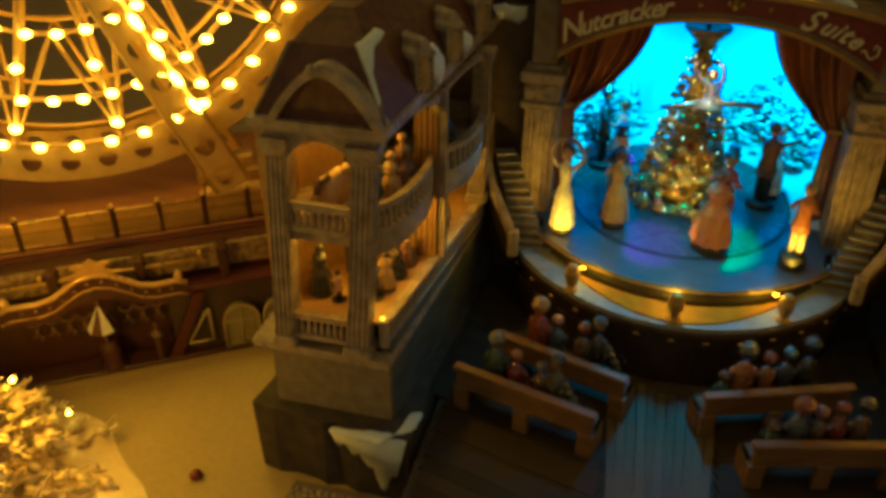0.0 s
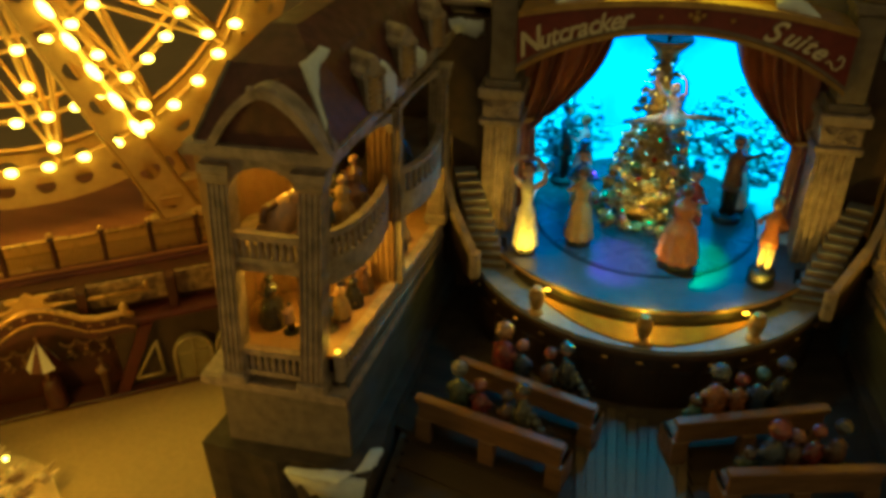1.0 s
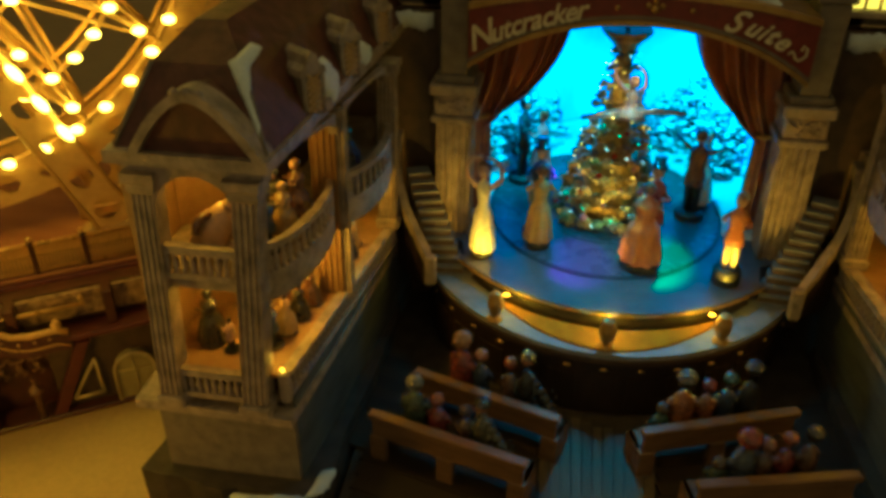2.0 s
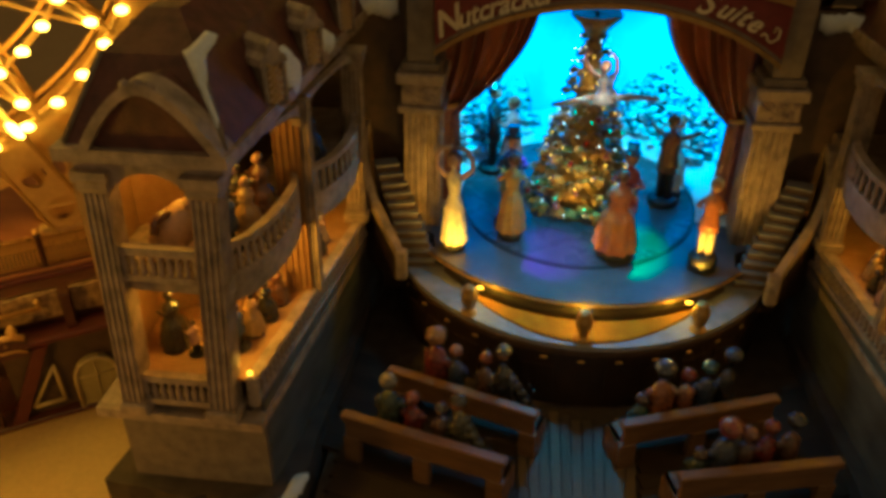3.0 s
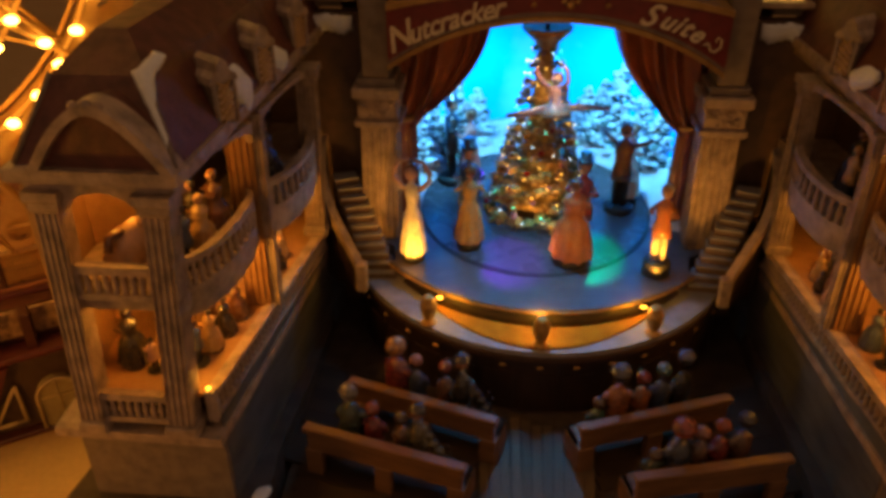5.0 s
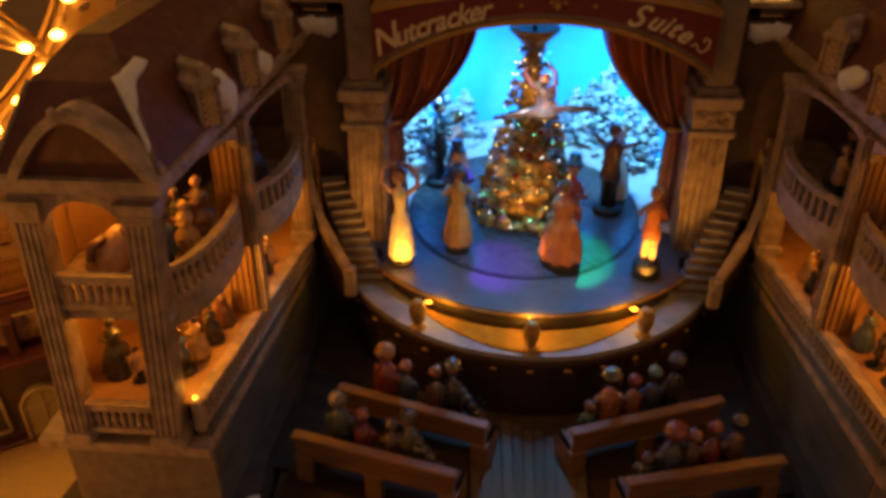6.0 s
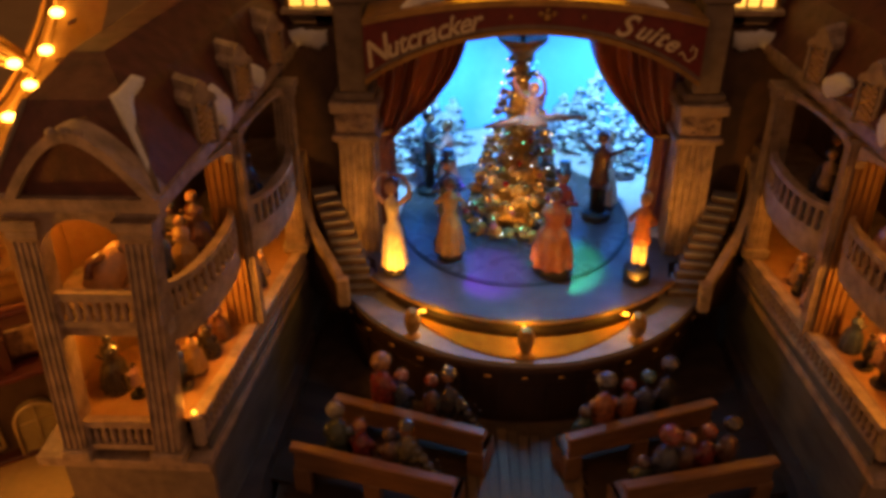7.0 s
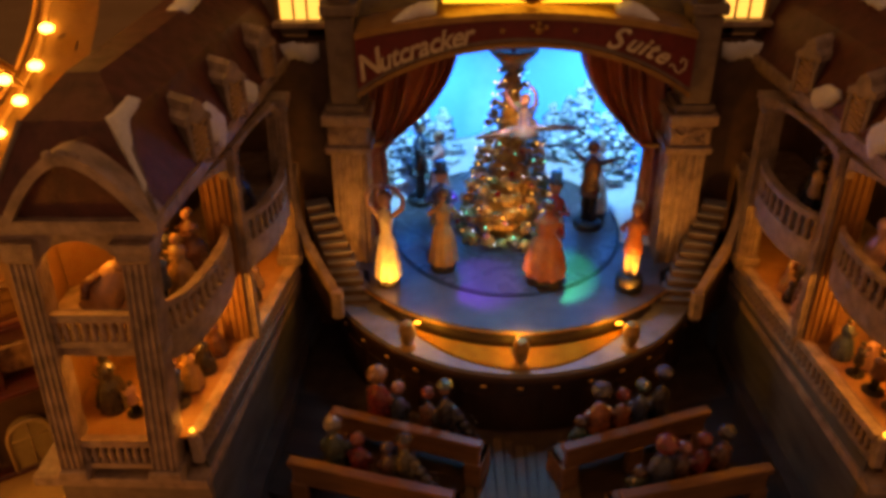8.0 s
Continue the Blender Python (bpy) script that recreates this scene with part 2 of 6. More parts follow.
SKIN = cloth("painted_face", (0.50, 0.27, 0.17))
C_WHITE = cloth("white_gown", (0.80, 0.72, 0.60))
C_ORANGE = cloth("rust_gown", (0.52, 0.17, 0.05))
C_BROWN = cloth("brown_coat", (0.13, 0.052, 0.028))
C_GOLD = cloth("ochre_gown", (0.55, 0.33, 0.12))
C_RED = cloth("red_coat", (0.42, 0.06, 0.045))
C_BLUE = cloth("blue_coat", (0.06, 0.09, 0.17))
C_BLACK = cloth("black_coat", (0.025, 0.022, 0.025))
C_HAIR = cloth("brown_hair", (0.16, 0.07, 0.03))
C_GREY = cloth("grey_hair", (0.55, 0.52, 0.48))
C_PINK = cloth("pink_gown", (0.62, 0.30, 0.28))
C_ROSE = cloth("rose_skin", (0.55, 0.32, 0.25))
C_DUSKY = cloth("dusky_pink_paint", (0.34, 0.17, 0.13))
C_PEACH = cloth("peach_gown", (0.62, 0.36, 0.18))
L_GREEN = lacquer("listener_green", (0.055, 0.075, 0.045))
L_GREY = lacquer("listener_grey_hair", (0.22, 0.20, 0.17))
L_SLATE = lacquer("listener_slate_hat", (0.045, 0.040, 0.042))
L_RED = lacquer("listener_red", (0.20, 0.026, 0.020))
L_RUST = lacquer("listener_rust_hair", (0.24, 0.055, 0.028))
L_BROWN = lacquer("listener_brown", (0.12, 0.055, 0.03))
L_HAIR = lacquer("listener_dark_hair", (0.07, 0.035, 0.02))
L_GOLD = lacquer("listener_ochre", (0.24, 0.13, 0.045))
L_OLIVE = lacquer("listener_olive", (0.075, 0.065, 0.038))
L_BLACK = lacquer("listener_black", (0.020, 0.017, 0.018))
L_BLOND = lacquer("listener_fair_hair", (0.34, 0.17, 0.075))
L_BLUE = lacquer("listener_blue", (0.035, 0.045, 0.085))
L_ROSE = lacquer("listener_rose", (0.32, 0.13, 0.085))
L_PINK = lacquer("listener_pink", (0.30, 0.12, 0.10))
L_TEAL = lacquer("listener_teal", (0.055, 0.12, 0.12))
L_ORANGE = lacquer("listener_orange", (0.27, 0.085, 0.025))
L_FACE = lacquer("listener_face", (0.30, 0.14, 0.08))
C_TEAL = cloth("teal_gown", (0.12, 0.28, 0.30))


# ---- building helpers ----
def part(name, bm, material, parent=None, label="", smooth=False):
    """Links a bmesh as one mesh object under a thing or a part."""
    bmesh.ops.recalc_face_normals(bm, faces=bm.faces)
    me = bpy.data.meshes.new(name)
    if smooth:
        for f in bm.faces:
            f.smooth = True
    bm.to_mesh(me)
    bm.free()
    for m in material if isinstance(material, (list, tuple)) else (material,):
        me.materials.append(m)
    ob = new(name, me)
    ob.parent = parent
    if label:
        ob["label"] = label
    return ob


def piece(name, mesh, parent, m):
    """One more object on a shared mesh."""
    ob = new(name, mesh)
    ob.parent = parent
    ob.matrix_basis = m
    return ob


def thing(name, label, category, at=(0, 0, 0), group="", kind=""):
    ob = new(name)
    ob.location = at
    ob.empty_display_size = 0.005
    return tagged(ob, label, category, group, kind)


def under(ob):
    """Parts built in world places under a thing that has a base of its own."""
    for c in ob.children:
        c.matrix_parent_inverse = Matrix.Translation(ob.location).inverted()


def box(bm, x0, x1, y0, y1, z0, z1, bevel=0.0, m=None, mi=0):
    r = bmesh.ops.create_cube(bm, size=1.0)
    vs = r["verts"]
    for v in vs:
        v.co = Vector((x0 + (v.co.x + 0.5) * (x1 - x0), y0 + (v.co.y + 0.5) * (y1 - y0), z0 + (v.co.z + 0.5) * (z1 - z0)))
    if m is not None:
        for v in vs:
            v.co = m @ v.co
    fs = {f for v in vs for f in v.link_faces}
    for f in fs:
        f.material_index = mi
    if bevel:
        es = {e for v in vs for e in v.link_edges}
        bmesh.ops.bevel(bm, geom=list(es), offset=bevel, segments=1, affect="EDGES", profile=0.5)


def prism(bm, poly, z0, z1, top=None, mi=0):
    """A plan polygon raised from z0 to z1 (numbers or functions of x, y); top: another outline for the upper end."""
    f0 = z0 if callable(z0) else (lambda x, y: z0)
    f1 = z1 if callable(z1) else (lambda x, y: z1)
    top = top or poly
    a = [bm.verts.new((x, y, f0(x, y))) for x, y in poly]
    b = [bm.verts.new((x, y, f1(x, y))) for x, y in top]
    n = len(a)
    fs = [bm.faces.new(a[::-1]), bm.faces.new(b)]
    for i in range(n):
        fs.append(bm.faces.new((a[i], a[(i + 1) % n], b[(i + 1) % n], b[i])))
    for f in fs:
        f.material_index = mi
    return a, b


def upright(bm, poly, y0, y1, mi=0):
    """An x, z outline given depth from y0 to y1."""
    a = [bm.verts.new((x, y0, z)) for x, z in poly]
    b = [bm.verts.new((x, y1, z)) for x, z in poly]
    n = len(a)
    fs = [bm.faces.new(a), bm.faces.new(b[::-1])]
    for i in range(n):
        fs.append(bm.faces.new((a[i], b[i], b[(i + 1) % n], a[(i + 1) % n])))
    for f in fs:
        f.material_index = mi


def lathe(bm, profile, at=(0, 0, 0), segs=16, mi=0, sx=1.0, sy=1.0, wave=0.0, folds=7, m=None):
    """A turned shape from (radius, height) pairs; wave: folds of a skirt, fading upwards."""
    rings = []
    top = profile[-1][1]
    for r, z in profile:
        ring = []
        for i in range(segs):
            t = 2 * math.pi * i / segs
            rr = r * (1 + wave * math.sin(folds * t) * max(0, 1 - z / max(top, 1e-6)))
            p = Vector((at[0] + rr * sx * math.cos(t), at[1] + rr * sy * math.sin(t), at[2] + z))
            ring.append(bm.verts.new(m @ p if m is not None else p))
        rings.append(ring)
    fs = []
    for a, b in zip(rings, rings[1:]):
        for i in range(segs):
            j = (i + 1) % segs
            fs.append(bm.faces.new((a[i], a[j], b[j], b[i])))
    fs.append(bm.faces.new(rings[0][::-1]))
    fs.append(bm.faces.new(rings[-1]))
    for f in fs:
        f.material_index = mi
        f.smooth = True


def tube(bm, pts, r, segs=6, mi=0, r2=None):
    """A round bar along points."""
    pts = [Vector(p) for p in pts]
    rings = []
    n = len(pts)
    for i, p in enumerate(pts):
        d = (pts[min(i + 1, n - 1)] - pts[max(i - 1, 0)]).normalized()
        s = d.orthogonal().normalized() if i == 0 else (s - d * s.dot(d)).normalized()
        c = d.cross(s)
        rr = r if r2 is None else r + (r2 - r) * i / (n - 1)
        rings.append([bm.verts.new(p + (s * math.cos(2 * math.pi * k / segs) + c * math.sin(2 * math.pi * k / segs)) * rr) for k in range(segs)])
    fs = []
    for a, b in zip(rings, rings[1:]):
        for k in range(segs):
            fs.append(bm.faces.new((a[k], a[(k + 1) % segs], b[(k + 1) % segs], b[k])))
    fs += [bm.faces.new(rings[0][::-1]), bm.faces.new(rings[-1])]
    for f in fs:
        f.material_index = mi
        f.smooth = True


def ball(bm, at, r, mi=0, sub=2, squash=(1, 1, 1), rough=0.0, rnd=random):
    res = bmesh.ops.create_icosphere(bm, subdivisions=sub, radius=r)
    for v in res["verts"]:
        k = 1 + rough * (rnd.random() - 0.5)
        v.co = Vector(at) + Vector((v.co.x * squash[0], v.co.y * squash[1], v.co.z * squash[2])) * k
        for f in v.link_faces:
            f.material_index = mi
            f.smooth = True


def band(bm, cx, cy, r0, r1, z0, z1, a0, a1, n=32, mi=0):
    """A curved bar in plan between two radii; z0, z1 numbers or functions of x, y."""
    def at(r, k):
        t = radians(a0 + (a1 - a0) * k / n)
        return cx + r * math.cos(t), cy + r * math.sin(t)
    poly = [at(r0, k) for k in range(n + 1)]
    out = [at(r1, k) for k in range(n + 1)]
    f0 = z0 if callable(z0) else (lambda x, y: z0)
    f1 = z1 if callable(z1) else (lambda x, y: z1)
    rows = []
    for pi, po in zip(poly, out):
        rows.append([bm.verts.new((*pi, f0(*pi))), bm.verts.new((*po, f0(*po))), bm.verts.new((*po, f1(*po))), bm.verts.new((*pi, f1(*pi)))])
    fs = []
    for a, b in zip(rows, rows[1:]):
        for k in range(4):
            fs.append(bm.faces.new((a[k], a[(k + 1) % 4], b[(k + 1) % 4], b[k])))
    fs += [bm.faces.new(rows[0][::-1]), bm.faces.new(rows[-1])]
    for f in fs:
        f.material_index = mi


def arc_xz(cx, cz, r, a0, a1, n):
    return [(cx + r * math.cos(radians(a0 + (a1 - a0) * k / n)), cz + r * math.sin(radians(a0 + (a1 - a0) * k / n))) for k in range(n + 1)]


def fluted(bm, x, y, z0, z1, w, flutes=4, lean=0.0, taper=0.92, mi=0):
    """A square pier with grooves on each face, leaning by lean in x at its top."""
    h = w / 2
    side = []
    for i in range(flutes):
        c = -h + w * (i + 0.5) / flutes
        g = w / flutes * 0.30
        side += [(c - g, 0.0), (c - g * 0.5, 0.10 * w), (c + g * 0.5, 0.10 * w), (c + g, 0.0)]
    out = []
    for k in range(4):
        t = radians(90 * k)
        out.append((-h, -h, t))
        for u, d in side:
            out.append((u, -h + d, t))
    pts = [(px * math.cos(t) - py * math.sin(t), px * math.sin(t) + py * math.cos(t)) for px, py, t in out]
    a = [(x + px, y + py) for px, py in pts]
    b = [(x + lean + px * taper, y + py * taper) for px, py in pts]
    va = [bm.verts.new((*p, z0)) for p in a]
    vb = [bm.verts.new((*p, z1)) for p in b]
    n = len(va)
    for i in range(n):
        bm.faces.new((va[i], va[(i + 1) % n], vb[(i + 1) % n], vb[i])).material_index = mi
    for ring in (va[::-1], vb):
        bm.faces.new(ring).material_index = mi


def slab(bm, x, y, z0, z1, w, d, bevel=0.0006, mi=0):
    box(bm, x - w / 2, x + w / 2, y - d / 2, y + d / 2, z0, z1, bevel, mi=mi)


def baluster_mesh(h, r):
    bm = bmesh.new()
    lathe(bm, [(r * 0.9, 0), (r * 0.9, h * 0.1), (r * 0.5, h * 0.2), (r, h * 0.42), (r * 0.5, h * 0.75), (r * 0.8, h * 0.88), (r * 0.8, h)], segs=8)
    bmesh.ops.recalc_face_normals(bm, faces=bm.faces)
    me = bpy.data.meshes.new("baluster")
    bm.to_mesh(me)
    bm.free()
    me.materials.append(STONE)
    return me


RAKE = math.tan(radians(4.5))


def stage_z(y):
    return 0.0564 + (y + 0.0427) * RAKE


def apron_z(x, y):
    return 0.0492 + (y + 0.055) * RAKE


# ---- table and room ----
TABLE_Z = -0.007
bm = bmesh.new()
box(bm, -1.3, 0.9, -0.75, 0.85, TABLE_Z - 0.03, TABLE_Z, 0.004)
tagged(part("tabletop", bm, TABLE), "pale cream painted board under the Christmas models", "tabletop", kind="structure")
for nm, b in (("wall_north", (-2.0, 2.0, 1.6, 1.7, -0.8, 1.8)), ("wall_west", (-2.1, -2.0, -1.7, 1.7, -0.8, 1.8)),
              ("floor", (-2.1, 2.1, -1.7, 1.7, -0.85, -0.8))):
    bm = bmesh.new()
    box(bm, *b)
    tagged(part(nm, bm, ROOM), "plain dark brown surface of the unlit room", nm.split("_")[0], kind="structure")

# ---- theatre: floor, stage, apron ----
bm = bmesh.new()
prism(bm, [(-0.085, -0.150), (0.085, -0.150), (0.087, 0.10), (-0.087, 0.10)], TABLE_Z, 0.0195)
tagged(part("ground_block", bm, ROCK), "dark rock-textured base under the miniature theatre", "base", kind="structure")

floor_thing = thing("auditorium_floor", "worn plank floor of the miniature theatre, pew shade put into the side planks", "floor", (0, -0.1, 0.0195), kind="structure")
bm = bmesh.new()
box(bm, -0.5, 0.5, -0.5, 0.5, 0, 1, 0.0)
unit = part("plank", bm, PLANK, floor_thing)
unit.matrix_basis = Matrix.Translation((0, 0.0, 0)) @ Matrix.Diagonal((0.0032, 0.070, 0.0012, 1))
rnd = random.Random(4)
for k in range(-5, 6):
    if k:
        y = 0.0 + rnd.uniform(-0.004, 0.004)
        piece("plank", unit.data, floor_thing, Matrix.Translation((k * 0.00345, y, rnd.uniform(0, 0.0004))) @ Matrix.Rotation(radians(-0.9 * k), 4, "Z") @ Matrix.Diagonal((0.0032, 0.070, 0.0012, 1)))
# side planks: the shade round the pews is put into a darker plank colour
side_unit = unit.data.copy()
side_unit.materials[0] = PLANKSHADE
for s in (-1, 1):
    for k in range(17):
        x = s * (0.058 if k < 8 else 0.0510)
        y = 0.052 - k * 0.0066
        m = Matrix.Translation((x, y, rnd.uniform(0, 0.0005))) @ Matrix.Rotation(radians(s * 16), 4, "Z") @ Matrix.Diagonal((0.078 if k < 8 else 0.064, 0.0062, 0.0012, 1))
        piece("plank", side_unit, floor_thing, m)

AP = (0.0, 0.0233)
apron = thing("stage_apron", "grey-blue curved walkway with a dark panelled front", "stage apron", (0, -0.05, 0.02))
bm = bmesh.new()
band(bm, *AP, 0.060, 0.0813, lambda x, y: apron_z(x, y) - 0.002, apron_z, 205, 335, 48)
part("walkway", bm, APRON, apron)
bm = bmesh.new()
band(bm, *AP, 0.060, 0.0795, 0.019, lambda x, y: apron_z(x, y) - 0.002, 203, 337, 48)
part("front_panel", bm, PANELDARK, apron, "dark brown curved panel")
bm = bmesh.new()
band(bm, *AP, 0.0796, 0.0818, lambda x, y: apron_z(x, y) - 0.0042, lambda x, y: apron_z(x, y) - 0.0021, 204, 336, 48)
part("moulding", bm, DARKWOOD, apron)
# crescent ledge between the lip and the urns; its orange paints the amber glow
bm = bmesh.new()
rows = []
for k in range(33):
    x = -0.0405 + 0.081 * k / 32
    yi = 0.0395 - math.sqrt((0.0843 - 0.0030 * (x / 0.0405) ** 2) ** 2 - x * x)
    yo = min(-0.0562 + (x / 0.0405) ** 2 * 0.0205, yi - 0.0003)
    rows.append([bm.verts.new((x, y, apron_z(x, y) + dz)) for y, dz in ((yi, 0.0001), (yi, 0.0008), (yo + 0.0004, 0.0008), (yo, 0.0005), (yo, 0.0001))])
for a, b in zip(rows, rows[1:]):
    for k in range(5):
        bm.faces.new((a[k], b[k], b[(k + 1) % 5], a[(k + 1) % 5]))
bm.faces.new(rows[0])
bm.faces.new(rows[-1][::-1])
part("footlight_ledge", bm, LEDGEGLOW, apron, "crescent ledge with amber footlight glow put into its colour")
for k in range(11):
    bm = bmesh.new()
    a0 = 211 + 118 * k / 11
    for r0, r1, z0, z1 in ((0.0795, 0.0800, 0.0225, 0.0375),):
        band(bm, *AP, r0, r1, z0, z1, a0 + 1.2, a0 + 9.5, 5)
    part("panel_field", bm, PANELDARK, apron)
bm = bmesh.new()
ball(bm, (0, 0, 0), 0.0010, squash=(1.6, 0.6, 0.7), sub=1)
orn = part("ornament", bm, GOLD, apron, "small gilded ornament")
orn_at = []
for k in range(13):
    t = radians(214 + 112 * k / 12)
    x, y = AP[0] + 0.0821 * math.cos(t), AP[1] + 0.0821 * math.sin(t)
    orn_at.append(Matrix.Translation((x, y, apron_z(x, y) - 0.0062)) @ Matrix.Rotation(t - math.pi / 2, 4, "Z"))
orn.matrix_basis = orn_at[0]
for m in orn_at[1:]:
    piece("ornament", orn.data, apron, m)
under(apron)

ST = (0.0, 0.0395)
stage = thing("stage", "dark boarded stage with a gilded lip and a round turntable", "stage", (0, 0.02, 0.05))
arc = [(ST[0] + 0.0784 * math.cos(radians(a)), ST[1] + 0.0784 * math.sin(radians(a))) for a in range(222, 319, 3)]
outline = [(-0.0595, -0.005)] + arc + [(0.0595, -0.005), (0.078, 0.006), (0.078, 0.098), (-0.078, 0.098), (-0.078, 0.006)]
bm = bmesh.new()
prism(bm, outline, 0.040, lambda x, y: stage_z(y))
part("stage_floor", bm, STAGE, stage)
bm = bmesh.new()
band(bm, *ST, 0.0780, 0.0818, lambda x, y: stage_z(y) - 0.0010, lambda x, y: stage_z(y) + 0.0003, 223, 317, 48)
part("lip", bm, STAGE, stage, "dark worn stage lip")
bm = bmesh.new()
tube(bm, [(ST[0] + 0.0819 * math.cos(radians(a)), ST[1] + 0.0819 * math.sin(radians(a)), stage_z(ST[1] + 0.0819 * math.sin(radians(a))) - 0.0010) for a in range(223, 318, 2)], 0.0006, 6)
part("lip_moulding", bm, GOLD, stage, "thin gilded moulding under the lip")
# board sloping out from lip down to footlight ledge; dark colour paints lip shade
bm = bmesh.new()
rows = []
for k in range(49):
    t = radians(229 + 82 * k / 48)
    e = abs(k / 24 - 1) ** 2
    top, foot = 0.0806, 0.0850 - 0.0032 * e
    row = []
    for r, dz in ((top - 0.002, -0.0011), (top, -0.0011), ((top + foot) / 2 - 0.0006, -0.0034 + 0.0004 * e), (foot, -0.0062 + 0.0014 * e), (foot - 0.003, -0.0062 + 0.0014 * e)):
        x, y = ST[0] + r * math.cos(t), ST[1] + r * math.sin(t)
        row.append(bm.verts.new((x, y, stage_z(y) + dz)))
    rows.append(row)
for a, b in zip(rows, rows[1:]):
    for k in range(5):
        bm.faces.new((a[k], b[k], b[(k + 1) % 5], a[(k + 1) % 5]))
bm.faces.new(rows[0])
bm.faces.new(rows[-1][::-1])
part("front_board", bm, LIPSHADE, stage, "sloping board behind the footlights, lip shade put into its dark colour", smooth=True)
TT = Vector((-0.002, 0.0282))
bm = bmesh.new()
band(bm, TT.x, TT.y, 0.0487, 0.0501, lambda x, y: stage_z(y) + 0.0001, lambda x, y: stage_z(y) + 0.0005, 0, 359.9, 96)
part("groove", bm, BLACK, stage, "thin black gap round the turntable")
bm = bmesh.new()
prism(bm, [(TT.x + 0.0487 * math.cos(2 * math.pi * k / 96), TT.y + 0.0487 * math.sin(2 * math.pi * k / 96)) for k in range(96)],
      lambda x, y: stage_z(y) - 0.001, lambda x, y: stage_z(y) + 0.0007)
part("turntable", bm, DISC, stage, "glossy dark turntable")
for r in (0.0235, 0.0265):
    bm = bmesh.new()
    band(bm, TT.x, TT.y, r - 0.0004, r + 0.0004, lambda x, y: stage_z(y) + 0.0006, lambda x, y: stage_z(y) + 0.0010, 0, 359.9, 72)
    part("ring", bm, DISC, stage)
under(stage)

# urn-shaped lamp posts along the apron, each hiding a bulb on the lip behind it
def lamp_post(x, y):
    z = apron_z(x, y)
    ob = thing("footlight_urn", "gilded urn-shaped footlight post on the stage apron", "footlight", (x, y, z), "footlights along the apron")
    bm = bmesh.new()
    lathe(bm, [(0.0030, 0), (0.0030, 0.0008), (0.0020, 0.0014), (0.0017, 0.0025), (0.0027, 0.0046), (0.0032, 0.0074), (0.0030, 0.0094), (0.0021, 0.0106), (0.0024, 0.0112), (0.0018, 0.0120)], segs=14)
    part("urn", bm, GOLD, ob)
    d = (Vector((0, 0.02)) - Vector((x, y))).normalized() * 0.0066
    bm = bmesh.new()
    ball(bm, (d.x, d.y, 0.0078), 0.0008, sub=2, squash=(1.6, 0.8, 0.7))
    part("bulb", bm, FOOTBULB, ob, "lit amber bulb")


for x, y in ((0.0, -0.0540), (-0.0415, -0.0445), (0.0412, -0.0445)):
    lamp_post(x, y)


# ---- stairs ----
def stairs(s):
    ob = thing("stage_stairs", "narrow curved flight of grey steps with a pale banister wall", "stairs", (s * 0.068, -0.01, 0.05), "stairs beside the stage")
    n = 11
    for i in range(n):
        f = i / (n - 1)
        z1 = 0.0550 + 0.0320 * f
        y0 = -0.0185 + 0.0185 * f
        xc = 0.0640 + 0.0148 * f ** 1.1
        w = 0.0125 - 0.003 * f
        bm = bmesh.new()
        t = radians(-s * (4 + 16 * f))
        m = Matrix.Translation((s * xc, y0, 0)) @ Matrix.Rotation(t, 4, "Z")
        box(bm, -w / 2, w / 2, 0, 0.0060, max(0.048, z1 - 0.0075), z1 - 0.0008, m=m)
        box(bm, -w / 2, w / 2, -0.0004, 0.0061, z1 - 0.0007, z1, m=m, mi=1)
        part("step", bm, [STEPDARK, APRON], ob)
    pts = [(0.0880, 0.006, 0.1030), (0.0880, 0.001, 0.1015), (0.0874, -0.0045, 0.0955), (0.0855, -0.0092, 0.0880), (0.0818, -0.0140, 0.0790), (0.0770, -0.0178, 0.0718), (0.0730, -0.0212, 0.0660), (0.0700, -0.0245, 0.0622)]
    # pale cap, and below it a wall coloured dark to hold the shade
    for nm, material, label, half, low, lift in (("banister", STONE, "pale stone banister cap", 0.0016, 0.0048, 0.0), ("banister_wall", PANELDARK, "wall under the banister, its shade put into the colour", 0.0010, 0.0, -0.0048)):
        bm = bmesh.new()
        rows = []
        for i, (x, y, z) in enumerate(pts):
            a = Vector(pts[max(i - 1, 0)])
            b = Vector(pts[min(i + 1, len(pts) - 1)])
            d = (b - a).to_2d().normalized()
            nrm = Vector((-d.y, d.x)) * half
            z0 = z - low if low else 0.0480
            z1 = max(z + lift, z0 + 0.0004)
            rows.append([bm.verts.new((s * (x + nrm.x), y + nrm.y, z0)), bm.verts.new((s * (x + nrm.x), y + nrm.y, z1)),
                         bm.verts.new((s * (x - nrm.x), y - nrm.y, z1)), bm.verts.new((s * (x - nrm.x), y - nrm.y, z0))])
        for a, b in zip(rows, rows[1:]):
            for k in range(4):
                bm.faces.new((a[k], a[(k + 1) % 4], b[(k + 1) % 4], b[k]))
        bm.faces.new(rows[0])
        bm.faces.new(rows[-1][::-1])
        part(nm, bm, material, ob, label)
    bm = bmesh.new()
    slab(bm, s * 0.0698, -0.0250, 0.0505, 0.0632, 0.0044, 0.0044)
    part("newel", bm, STONE, ob)
    under(ob)


stairs(-1)
stairs(1)

